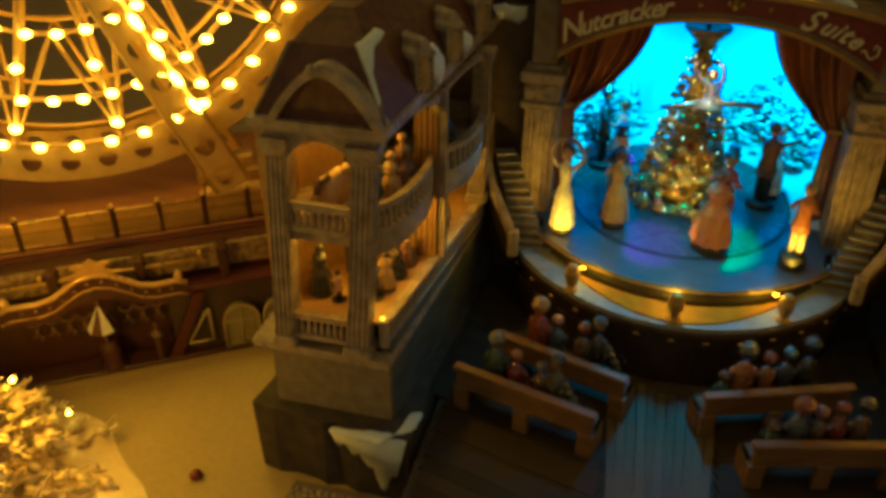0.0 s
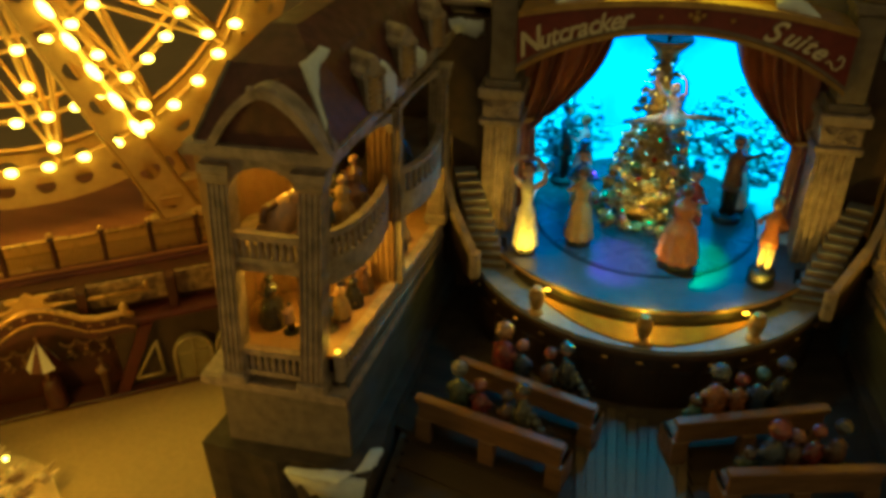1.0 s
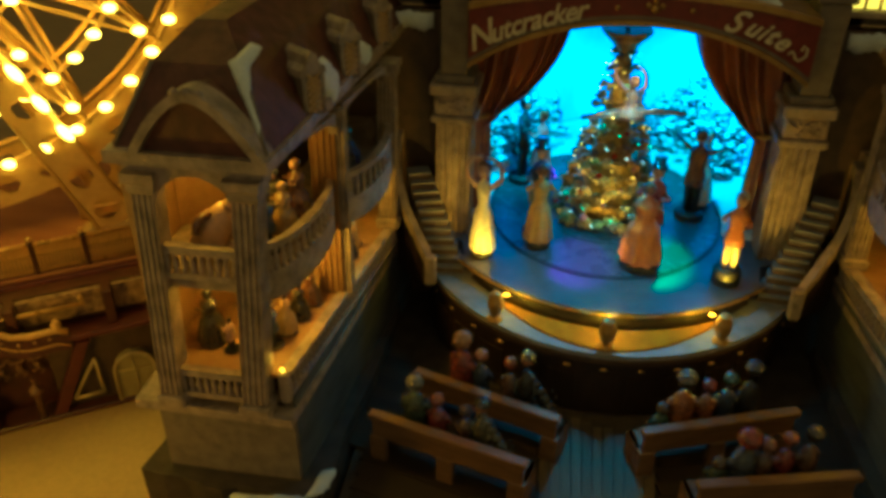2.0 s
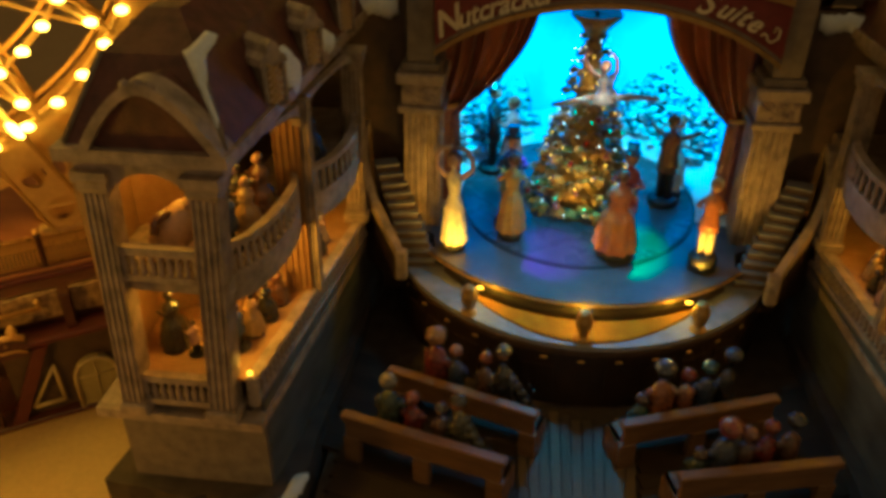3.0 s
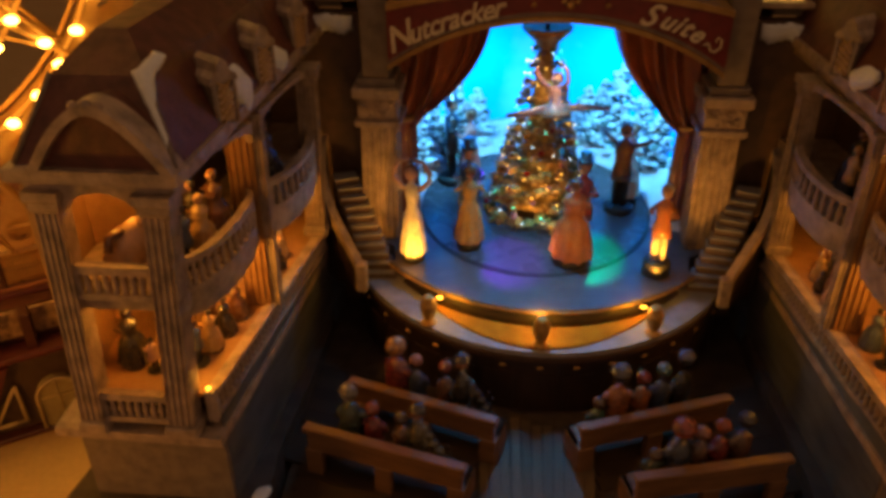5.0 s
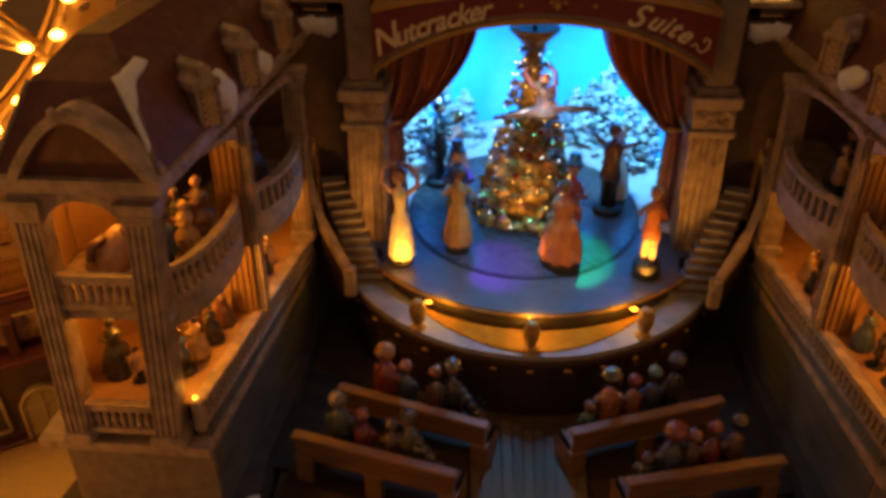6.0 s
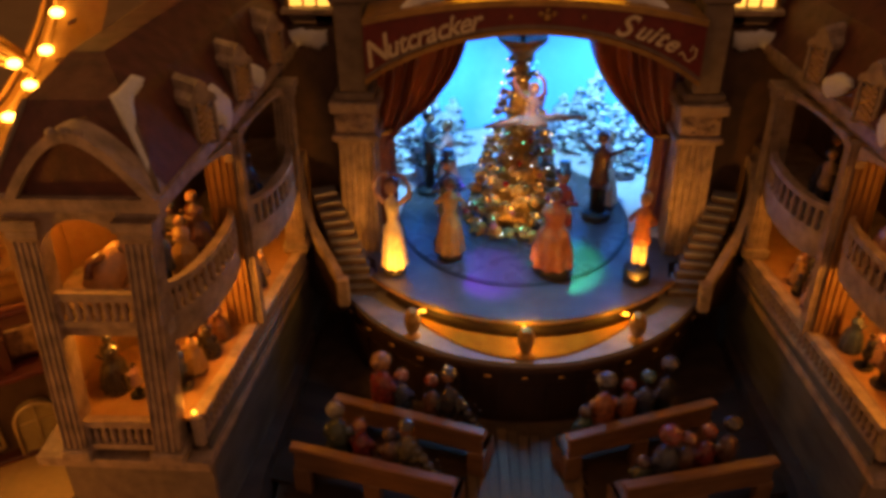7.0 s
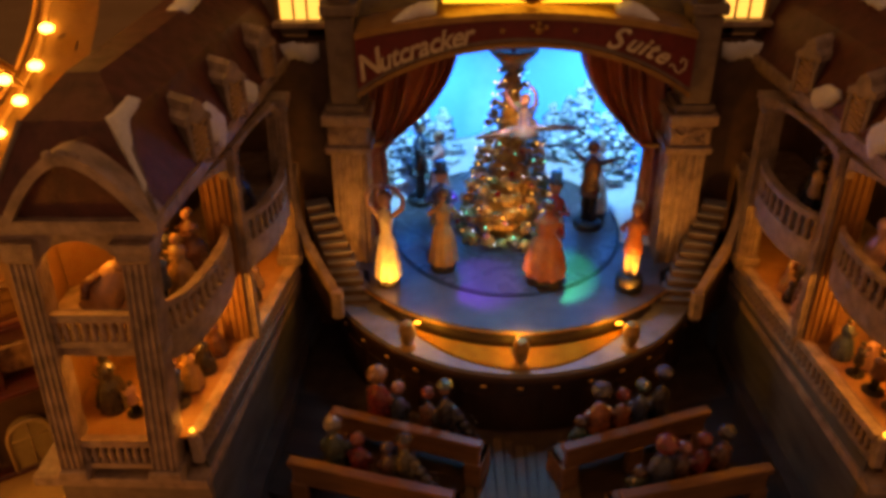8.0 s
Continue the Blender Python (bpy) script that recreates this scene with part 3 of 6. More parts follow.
# ---- proscenium ----
pros = thing("proscenium", "stone theatre front with fluted pilasters and dark red arched sign", "proscenium", (0, 0, 0.05))
for s in (-1, 1):
    bm = bmesh.new()
    fluted(bm, s * 0.0655, 0.0075, 0.050, 0.1105, 0.0140, 5, lean=s * -0.0006, taper=1.0)
    part("pilaster", bm, STONE, pros, "fluted tan pilaster")
    bm = bmesh.new()
    slab(bm, s * 0.0650, 0.0075, 0.1095, 0.1125, 0.0180, 0.0180)
    slab(bm, s * 0.0650, 0.0075, 0.1125, 0.1210, 0.0155, 0.0160)
    slab(bm, s * 0.0650, 0.0075, 0.1210, 0.1255, 0.0188, 0.0188)
    rr = random.Random(3)
    for k in range(26):
        ball(bm, (s * 0.0650 + rr.uniform(-0.0065, 0.0065), -0.0006, 0.1168 + rr.uniform(-0.0032, 0.0032)), rr.uniform(0.0006, 0.0011), sub=1)
    part("capital", bm, STONE, pros, "carved capital")
    bm = bmesh.new()
    slab(bm, s * 0.0650, 0.0075, 0.1256, 0.1290, 0.0150, 0.0160)
    part("pier_base", bm, STONE_DIM, pros)
    bm = bmesh.new()
    slab(bm, s * 0.0650, 0.0075, 0.1291, 0.1618, 0.0105, 0.0150)
    part("pier_shaft", bm, STONE_DIM, pros)
    bm = bmesh.new()
    slab(bm, s * 0.0650, 0.0075, 0.1619, 0.1659, 0.0135, 0.0170)
    part("pier_cap", bm, STONE_DIM, pros)
    bm = bmesh.new()
    lathe(bm, [(0.004, 0), (0.0052, 0.002), (0.0048, 0.006), (0.003, 0.008)], (s * 0.0650, 0.0035, 0.166), 14)
    part("pier_finial", bm, STONE_DIM, pros)
    bm = bmesh.new()
    box(bm, *sorted((s * 0.0725, s * 0.112)), 0.012, 0.018, 0.02, 0.150)
    part("side_wall", bm, SIDEWOOD, pros, "dark recessed wall")
    bm = bmesh.new()
    box(bm, *sorted((s * 0.0640, s * 0.0724)), 0.0150, 0.060, 0.050, 0.165)
    part("wing_wall", bm, SIDEWOOD, pros)

# arched sign board, bowed a little towards the hall
LOW = (0.0, 0.0611, 0.0953)
HIGH = (0.0, -0.041, 0.2085)


def on_low(x, lift=0.0):
    return LOW[1] + math.sqrt((LOW[2] + lift) ** 2 - x * x)


def on_high(x):
    return HIGH[1] + math.sqrt(HIGH[2] ** 2 - x * x)


def sign_y(x):
    return -0.0185 + 0.0060 * (x / 0.058) ** 2


def arch_bar(bm, low, high, proud, depth, half=0.0582, n=40, mi=0):
    """A bar that follows the arch between two heights."""
    rows = []
    for k in range(n + 1):
        x = -half + 2 * half * k / n
        y = sign_y(x) - proud
        rows.append([bm.verts.new((x, y, low(x))), bm.verts.new((x, y, high(x))), bm.verts.new((x, y + depth, high(x))), bm.verts.new((x, y + depth, low(x)))])
    for a, b in zip(rows, rows[1:]):
        for k in range(4):
            bm.faces.new((a[k], a[(k + 1) % 4], b[(k + 1) % 4], b[k])).material_index = mi
    bm.faces.new(rows[0][::-1])
    bm.faces.new(rows[-1])


bm = bmesh.new()
arch_bar(bm, lambda x: on_low(x) + 0.0010, lambda x: on_high(x) - 0.0005, 0.0, 0.020)
board = part("sign_board", bm, DARKRED, pros, "dark red arched sign with cream lettering")
bm = bmesh.new()
arch_bar(bm, on_low, lambda x: on_low(x) + 0.0018, 0.0010, 0.022)
part("moulding", bm, GOLD, board)
bm = bmesh.new()
arch_bar(bm, lambda x: on_low(x) + 0.0021, lambda x: on_low(x) + 0.0032, 0.0005, 0.004)
part("moulding", bm, STONE_DIM, board)
bm = bmesh.new()
arch_bar(bm, lambda x: on_high(x) - 0.0016, lambda x: on_high(x) + 0.0006, 0.0012, 0.022)
part("moulding", bm, GOLD, board)


def letter(ch, size, x, z, turn):
    cu = bpy.data.curves.new("letter", "FONT")
    cu.body, cu.size, cu.extrude, cu.shear, cu.align_x, cu.offset = ch, size, 0.0004, 0.45, "CENTER", 0.00016
    tmp = bpy.data.objects.new("letter_shape", cu)
    me = bpy.data.meshes.new_from_object(tmp)
    bpy.data.objects.remove(tmp)
    me.materials.append(CREAM_LETTER)
    ob = new("letter", me)
    ob.parent = board
    ob.matrix_basis = pose(x, sign_y(x) - 0.0004, z, 90, -turn, 0)


CREAM_LETTER = shade("cream_lettering", (0.80, 0.66, 0.42), 0.4, second=(0.5, 0.34, 0.16), amount=0.5)


def word(text, x0, z0, x1, z1, big, small):
    wide = [1.75] + [{"t": 0.72, "r": 0.78, "i": 0.5, "c": 0.9}.get(c, 1.0) for c in text[1:]]
    total = sum(wide)
    run = 0.0
    for c, w in zip(text, wide):
        f = (run + w / 2) / total
        run += w
        x = x0 + (x1 - x0) * f
        z = z0 + (z1 - z0) * f + 0.0016 * math.sin(math.pi * f)
        e = math.degrees(math.atan2(z1 - z0, x1 - x0)) + 16 * (0.5 - f)
        letter(c, big if c == text[0] else small, x, z, e)


word("Nutcracker", -0.0562, 0.1432, -0.0182, 0.1578, 0.0118, 0.0092)
word("Suite", 0.0246, 0.1562, 0.0474, 0.1490, 0.0106, 0.0085)
bm = bmesh.new()
curl = [(0.0492, 0.1484), (0.0504, 0.1492), (0.0512, 0.1484), (0.0518, 0.1468), (0.0532, 0.1460), (0.0552, 0.1474), (0.0554, 0.1500), (0.0540, 0.1510), (0.0534, 0.1494)]
tube(bm, [(x, sign_y(x) - 0.0005, z) for x, z in curl], 0.0004)
part("flourish", bm, CREAM_LETTER, board)
bm = bmesh.new()
for dx, dz, r in ((0, 0, 0.0016), (-0.0022, 0.0012, 0.0011), (0.0022, 0.0012, 0.0011), (0, 0.0024, 0.0011), (-0.012, 0.0, 0.0010), (0.012, 0.0, 0.0010)):
    x = 0.004 + dx
    ball(bm, (x, sign_y(x) - 0.0004, 0.1620 + dz), r, sub=1, squash=(1, 0.5, 1))
part("rosette", bm, GOLD, board, "small gilded rosettes")

# upper storey above the sign
upper = thing("theatre_facade", "dark upper storey with lit arched windows and snow on its ledges", "facade", (0, 0.03, 0.15))
bm = bmesh.new()
box(bm, -0.115, 0.115, 0.018, 0.030, 0.1505, 0.260)
part("wall", bm, STONE_DIM, upper)


def lit_window(x, z0, w, h, y, pane_mat, bars=2):
    bm = bmesh.new()
    n = 10
    outline = [(x - w / 2, z0), (x + w / 2, z0)] + arc_xz(x, z0 + h - w / 2, w / 2, 0, 180, n)
    upright(bm, outline, y, y + 0.001)
    win = part("window", bm, pane_mat, upper, "glowing amber window")
    bm = bmesh.new()
    for k in range(1, bars + 1):
        xx = x - w / 2 + w * k / (bars + 1)
        box(bm, xx - 0.0004, xx + 0.0004, y - 0.0008, y + 0.0002, z0, z0 + h * 0.9)
    for k in range(1, 3):
        box(bm, x - w / 2, x + w / 2, y - 0.0007, y + 0.0002, z0 + h * 0.3 * k - 0.0004, z0 + h * 0.3 * k + 0.0004)
    box(bm, x - w / 2 - 0.0016, x - w / 2, y - 0.0015, y + 0.001, z0, z0 + h * 0.8)
    box(bm, x + w / 2, x + w / 2 + 0.0016, y - 0.0015, y + 0.001, z0, z0 + h * 0.8)
    part("window_frame", bm, GOLD, win)
    bm = bmesh.new()
    box(bm, x - w / 2 - 0.003, x + w / 2 + 0.003, y - 0.0055, y + 0.001, z0 - 0.0022, z0, 0.0004)
    part("sill", bm, STONE, win)


for s in (-1, 1):
    lit_window(s * 0.0815, 0.1568, 0.0150, 0.030, 0.0165, LITPANE)
bm = bmesh.new()
upright(bm, [(-0.028, 0.1690), (0.032, 0.1690)] + arc_xz(0.002, 0.1690, 0.030, 0, 180, 20), -0.0100, -0.006)
fan = part("fan_window", bm, glow("bright_fan_pane", (1.0, 0.52, 0.02), 1.8), upper, "bright yellow fan window over the sign")
bm = bmesh.new()
for a in range(20, 180, 28):
    t = radians(a)
    tube(bm, [(0.002, -0.0105, 0.1690), (0.002 + 0.030 * math.cos(t), -0.0105, 0.1690 + 0.030 * math.sin(t))], 0.0006, 5)
part("glazing_bar", bm, GOLD, fan)


def snow_sheet(parent, cs, ws, normal, thick, seed, label="patch of sparkling snow"):
    """A rounded sheet of snow along places cs, with half-width vectors ws, bulging towards normal."""
    r = random.Random(seed)
    nrm = Vector(normal).normalized()
    bm = bmesh.new()
    rows = []
    n = len(cs)
    dense = []
    for i in range(n - 1):
        for k in range(4):
            f = k / 4
            dense.append((Vector(cs[i]).lerp(Vector(cs[i + 1]), f), Vector(ws[i]).lerp(Vector(ws[i + 1]), f), (i + f) / (n - 1)))
    dense.append((Vector(cs[-1]), Vector(ws[-1]), 1.0))
    for c, w, f in dense:
        row = []
        e = max(0.12, math.sin(math.pi * min(max(f, 0.03), 0.97)) ** 0.4)
        jl, jr = r.uniform(0.82, 1.15), r.uniform(0.82, 1.15)
        for k in range(9):
            u = -1 + k / 4
            j = jl if u < 0 else jr
            row.append(bm.verts.new(c + w * (u * j) + nrm * (thick * e * max(0, 1 - u * u) ** 0.5 * r.uniform(0.85, 1.15))))
        for k in range(9):
            u = 1 - k / 4
            j = jl if u < 0 else jr
            row.append(bm.verts.new(c + w * (u * j * 0.96) - nrm * 0.0012))
        rows.append(row)
    m = len(rows[0])
    for a, b in zip(rows, rows[1:]):
        for k in range(m):
            bm.faces.new((a[k], a[(k + 1) % m], b[(k + 1) % m], b[k]))
    bm.faces.new(rows[0][::-1])
    bm.faces.new(rows[-1])
    return part("snow", bm, SNOW, parent, label, smooth=True)


for s in (-1, 1):
    snow_sheet(upper, [(s * (0.0750 + 0.0045 * k), 0.0115, 0.1465 - 0.0009 * (k % 2)) for k in range(5)], [(0, 0.0008, 0.0026 + 0.0008 * (k % 2)) for k in range(5)], (0, -0.7, 0.7), 0.0030, 5)
    snow_sheet(upper, [(s * (0.030 + 0.006 * k), -0.010, 0.1678 - 0.0011 * k * k) for k in range(5)], [(0, 0.003, 0.0012)] * 5, (0, -0.3, 0.9), 0.0028, 6)
under(upper)
under(pros)


# ---- curtains ----
def curtain(s):
    ob = thing("stage_curtain", "russet velvet curtain gathered to the side with a gold tie", "curtain", (s * 0.05, 0.010, 0.06), "curtains of the stage")
    bm = bmesh.new()
    nu, nv = 64, 30
    grid = []
    for j in range(nv + 1):
        v = j / nv
        row = []
        z = 0.1560 - v * (0.1560 - 0.1045)
        for i in range(nu + 1):
            u = i / nu
            bow = v ** 2.2
            top = 0.0222 + 0.0395 * u
            x = top + (0.0530 + 0.0090 * u - top) * bow
            w = u + 0.03 * math.sin(u * 9 + s)
            fold = 0.0026 * (1 - 0.35 * v) * math.sin(w * 2 * math.pi * 4.2 + 0.8 * v + s) + 0.0007 * math.sin(u * 37 + 4 * v + 2 * s)
            sag = 0.0065 * math.sin(math.pi * u) * v
            row.append(bm.verts.new((s * x, 0.0205 + fold - 0.003 * math.sin(math.pi * v), z - sag * 0.9)))
        grid.append(row)
    for j in range(nv):
        for i in range(nu):
            bm.faces.new((grid[j][i], grid[j][i + 1], grid[j + 1][i + 1], grid[j + 1][i]))
    c = part("drape", bm, CURTAIN, ob, smooth=True)
    mod = c.modifiers.new("thick", "SOLIDIFY")
    mod.thickness = 0.0007
    bm = bmesh.new()
    grid = []
    for j in range(15):
        v = j / 14
        z = 0.1060 - v * 0.0445
        row = []
        for i in range(29):
            t = 2 * math.pi * i / 28
            w = 0.0042 + 0.0016 * v ** 0.6
            row.append(bm.verts.new((s * (0.0575 + 0.0004 * v) + w * math.cos(t) * (1 + 0.10 * math.cos(7 * t)), 0.0212 + 0.0030 * math.sin(t) * (1 + 0.25 * math.cos(7 * t)), z)))
        grid.append(row)
    for a, b in zip(grid, grid[1:]):
        for i in range(28):
            bm.faces.new((a[i], a[i + 1], b[i + 1], b[i]))
    bmesh.ops.remove_doubles(bm, verts=bm.verts, dist=1e-6)
    part("tail", bm, CURTAIN, ob, smooth=True)
    bm = bmesh.new()
    tube(bm, [(s * 0.0575 + 0.0052 * math.cos(t), 0.0212 + 0.0042 * math.sin(t), 0.1055 + 0.0008 * math.cos(t)) for t in [2 * math.pi * k / 16 for k in range(17)]], 0.0010)
    part("tie", bm, GOLD, ob, "gold curtain tie")
    under(ob)


curtain(-1)
curtain(1)

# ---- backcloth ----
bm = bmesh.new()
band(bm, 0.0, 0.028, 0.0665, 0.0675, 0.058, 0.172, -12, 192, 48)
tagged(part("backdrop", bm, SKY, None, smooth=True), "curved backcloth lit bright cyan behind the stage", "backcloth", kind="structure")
bm = bmesh.new()
box(bm, -0.085, 0.085, 0.012, 0.100, 0.1725, 0.176)
tagged(part("stage_ceiling", bm, DARKWOOD), "dark underside over the stage", "ceiling", kind="structure")
bm = bmesh.new()
for s in (-1, 1):
    box(bm, *sorted((s * 0.0725, s * 0.080)), 0.018, 0.100, 0.05, 0.172)
box(bm, -0.080, 0.080, 0.1005, 0.104, 0.05, 0.172)
tagged(part("stage_back_wall", bm, DARKWOOD), "dark rear wall of the stage house", "wall", kind="structure")


# ---- side galleries ----
BALUSTER = baluster_mesh(0.0068, 0.0011)


def wing(s):
    ob = thing("gallery_wing", "two-storey weathered stone theatre gallery with dark red mansard roof", "gallery",
               (s * 0.12, -0.06, TABLE_Z), "galleries beside the hall")

    def X(poly):
        return [(s * x, y) for x, y in poly]
    # rock base with uneven edge
    bm = bmesh.new()
    r = random.Random(11)
    lo, hi = [], []
    for (xa, ya), (xb, yb) in (((0.0885, -0.122), (0.151, -0.119)), ((0.151, -0.119), (0.150, 0.03)), ((0.150, 0.03), (0.086, 0.03)), ((0.086, 0.03), (0.0885, -0.122))):
        for k in range(9):
            f = k / 9
            jx, jy = r.uniform(-0.0014, 0.0014), r.uniform(-0.0014, 0.0014)
            hi.append((xa + (xb - xa) * f + jx, ya + (yb - ya) * f + jy))
            lo.append((xa + (xb - xa) * f + r.uniform(-0.003, 0.001), ya + (yb - ya) * f + r.uniform(-0.001, 0.003)))
    prism(bm, X(lo), TABLE_Z, 0.0265, X(hi))
    part("rock_base", bm, ROCK, ob, "dark uneven rock base")
    bm = bmesh.new()
    prism(bm, X([(0.0975, -0.1135), (0.1430, -0.1135), (0.1420, 0.02), (0.0850, 0.02)]), 0.019, 0.0535)
    part("plinth", bm, [STONE_DIM], ob, "plain weathered plinth wall")
    bm = bmesh.new()
    prism(bm, X([(0.0970, -0.1120), (0.0975, -0.1120), (0.0852, 0.018), (0.0845, 0.018)]), 0.0195, 0.0617)
    part("hall_wall", bm, WALL, ob, "smooth grey wall facing the hall")
    bm = bmesh.new()
    prism(bm, X([(0.0965, -0.1175), (0.1488, -0.1165), (0.1475, 0.02), (0.0845, 0.02)]), 0.0536, 0.0570)
    part("ledge", bm, STONE, ob)
    bm = bmesh.new()
    prism(bm, X([(0.1000, -0.1128), (0.1400, -0.1128), (0.1400, 0.018), (0.0862, 0.018)]), 0.0692, 0.0704)
    part("lower_floor", bm, CREAM, ob, "ochre gallery floor level with the parapet")
    bm = bmesh.new()
    prism(bm, X([(0.1010, -0.1120), (0.1400, -0.1120), (0.1400, 0.016), (0.0882, 0.016)]), 0.0571, 0.0580)
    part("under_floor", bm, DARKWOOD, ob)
    # added dark sheet that stands for shade in the gaps between balusters
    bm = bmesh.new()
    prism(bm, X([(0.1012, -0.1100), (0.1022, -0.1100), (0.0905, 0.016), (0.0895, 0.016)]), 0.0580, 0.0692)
    part("parapet_shade", bm, DARKWOOD, ob, "dark sheet put in for the shade behind the balusters")
    bm = bmesh.new()
    prism(bm, X([(0.1385, -0.1095), (0.1415, -0.1095), (0.1410, 0.018), (0.1380, 0.018)]), 0.0616, 0.1385)
    part("outer_wall", bm, CREAM, ob, "warm ochre inner wall")
    bm = bmesh.new()
    prism(bm, X([(0.0870, 0.0150), (0.1379, 0.0150), (0.1379, 0.0180), (0.0870, 0.0180)]), 0.0616, 0.1385)
    part("end_wall", bm, CREAM, ob)
    bm = bmesh.new()
    prism(bm, X([(0.1200, -0.0860), (0.1230, -0.0860), (0.1160, 0.0145), (0.1130, 0.0145)]), 0.0616, 0.1002)
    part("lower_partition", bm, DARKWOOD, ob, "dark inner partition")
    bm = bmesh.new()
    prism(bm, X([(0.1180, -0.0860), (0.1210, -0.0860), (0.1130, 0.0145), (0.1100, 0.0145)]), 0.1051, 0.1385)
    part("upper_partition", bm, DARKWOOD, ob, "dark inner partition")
    for z0, z1 in ((0.0616, 0.1002), (0.1051, 0.1385)):
        bm = bmesh.new()
        prism(bm, X([(0.1110, -0.0865)] + [(0.1110 + 0.0270 * k / 10, -0.0875 + 0.0100 * math.sin(math.pi * k / 10)) for k in range(11)] + [(0.1379, -0.0740), (0.1110, -0.0740)]), z0, z1)
        part("niche_wall", bm, CREAM, ob, "curved amber-lit niche wall")
    # upper floor
    bm = bmesh.new()
    prism(bm, X([(0.1010, -0.1135), (0.1380, -0.1135), (0.1380, 0.0145), (0.0900, 0.0145)]), 0.1003, 0.1050)
    part("upper_floor", bm, STONE, ob)
    # columns
    for x, y, z0, z1, w, ln in ((0.1352, -0.1140, 0.0571, 0.1385, 0.0070, -0.0042), (0.1078, -0.1140, 0.0571, 0.1385, 0.0076, -0.0055),
                                (0.0885, -0.0150, 0.0704, 0.1385, 0.0070, -0.0010)):
        bm = bmesh.new()
        fluted(bm, s * x, y, z0 + 0.0042, z1 - 0.0062, w, 4, lean=s * ln)
        col = part("column", bm, STONE, ob, "fluted stone column")
        bm = bmesh.new()
        slab(bm, s * x, y, z0, z0 + 0.0042, w * 1.32, w * 1.32)
        part("base", bm, STONE, col)
        bm = bmesh.new()
        c = [(1.02, -0.0063), (1.15, -0.0050), (1.12, -0.0034), (1.34, -0.0026), (1.34, 0.0)]
        for (w0, d0), (w1, d1) in zip(c, c[1:]):
            h0, h1 = w * w0 / 2, w * w1 / 2
            prism(bm, [(s * (x + ln) + a * h0, y + b * h0) for a, b in ((-1, -1), (1, -1), (1, 1), (-1, 1))], z1 + d0, z1 + d1,
                  [(s * (x + ln) + a * h1, y + b * h1) for a, b in ((-1, -1), (1, -1), (1, 1), (-1, 1))])
        bmesh.ops.remove_doubles(bm, verts=bm.verts, dist=1e-6)
        part("capital", bm, STONE, col)
    # pier between the two bays: ochre paints gallery light, narrow stone face to the hall
    bm = bmesh.new()
    fluted(bm, s * 0.0975, -0.0630, 0.0705, 0.1384, 0.0086, 4, lean=-s * 0.0008, taper=0.98)
    pier = part("pier", bm, CREAM, ob, "fluted pier between the bays, ochre standing for gallery light")
    bm = bmesh.new()
    fluted(bm, s * 0.0922, -0.0640, 0.0705, 0.1384, 0.0040, 2, lean=-s * 0.0006, taper=0.98)
    part("stone_face", bm, STONE, pier)
    # front arch panel
    bm = bmesh.new()
    xl, xr = 0.1045, 0.1290
    cx, w = (xl + xr) / 2, (xr - xl) / 2
    up = [(x, 0.1250 + (z - 0.1250) * 1.05) for x, z in arc_xz(cx, 0.1250, w, 0, 180, 16)]
    rows = []
    for x, z in up:
        rows.append([bm.verts.new((s * x, -0.1161, z)), bm.verts.new((s * x, -0.1161, 0.1385)), bm.verts.new((s * x, -0.1115, 0.1385)), bm.verts.new((s * x, -0.1115, z))])
    for a, b in zip(rows, rows[1:]):
        for k in range(4):
            bm.faces.new((a[k], a[(k + 1) % 4], b[(k + 1) % 4], b[k]))
    part("front_arch", bm, STONE, ob)
    # inner arches along the hall side
    for ya, yb, xa, xb in ((-0.110, -0.068, 0.1015, 0.0925), (-0.060, -0.0187, 0.0925, 0.0872)):
        bm = bmesh.new()
        rows = []
        for k in range(17):
            t = math.pi * k / 16
            f = 0.5 - 0.5 * math.cos(t)
            x, y = xa + (xb - xa) * f, ya + (yb - ya) * f
            z = 0.1315 + 0.0058 * math.sin(t) ** 0.5
            rows.append([bm.verts.new((s * (x - 0.0012), y, z)), bm.verts.new((s * (x - 0.0012), y, 0.1385)), bm.verts.new((s * (x + 0.0014), y, 0.1385)), bm.verts.new((s * (x + 0.0014), y, z))])
        for a, b in zip(rows, rows[1:]):
            for k in range(4):
                bm.faces.new((a[k], a[(k + 1) % 4], b[(k + 1) % 4], b[k]))
        part("side_arch", bm, STONE, ob)
    # balustrades: front low, front high, hall side low
    def straight_rail(xa, ya, xb, yb, z, count, label="", wide=0.0013):
        d = Vector((s * (xb - xa), yb - ya, 0))
        ang = math.atan2(d.y, d.x)
        mid = Vector((s * (xa + xb) / 2, (ya + yb) / 2, 0))
        m = Matrix.Translation(mid) @ Matrix.Rotation(ang, 4, "Z")
        bm = bmesh.new()
        box(bm, -d.length / 2, d.length / 2, -wide, wide, z - 0.0018, z, 0.0004, m=m)
        box(bm, -d.length / 2, d.length / 2, -0.0015, 0.0015, z - 0.0100, z - 0.0086, 0.0003, m=m)
        rail = part("balustrade", bm, STONE, ob, label)
        for k in range(count):
            f = (k + 0.5) / count
            p = Vector((s * (xa + (xb - xa) * f), ya + (yb - ya) * f, z - 0.0088))
            piece("baluster", BALUSTER, rail, Matrix.Translation(p))
    straight_rail(0.1105, -0.1150, 0.1325, -0.1150, 0.0712, 9)
    straight_rail(0.1075, -0.1150, 0.1300, -0.1150, 0.1155, 9)
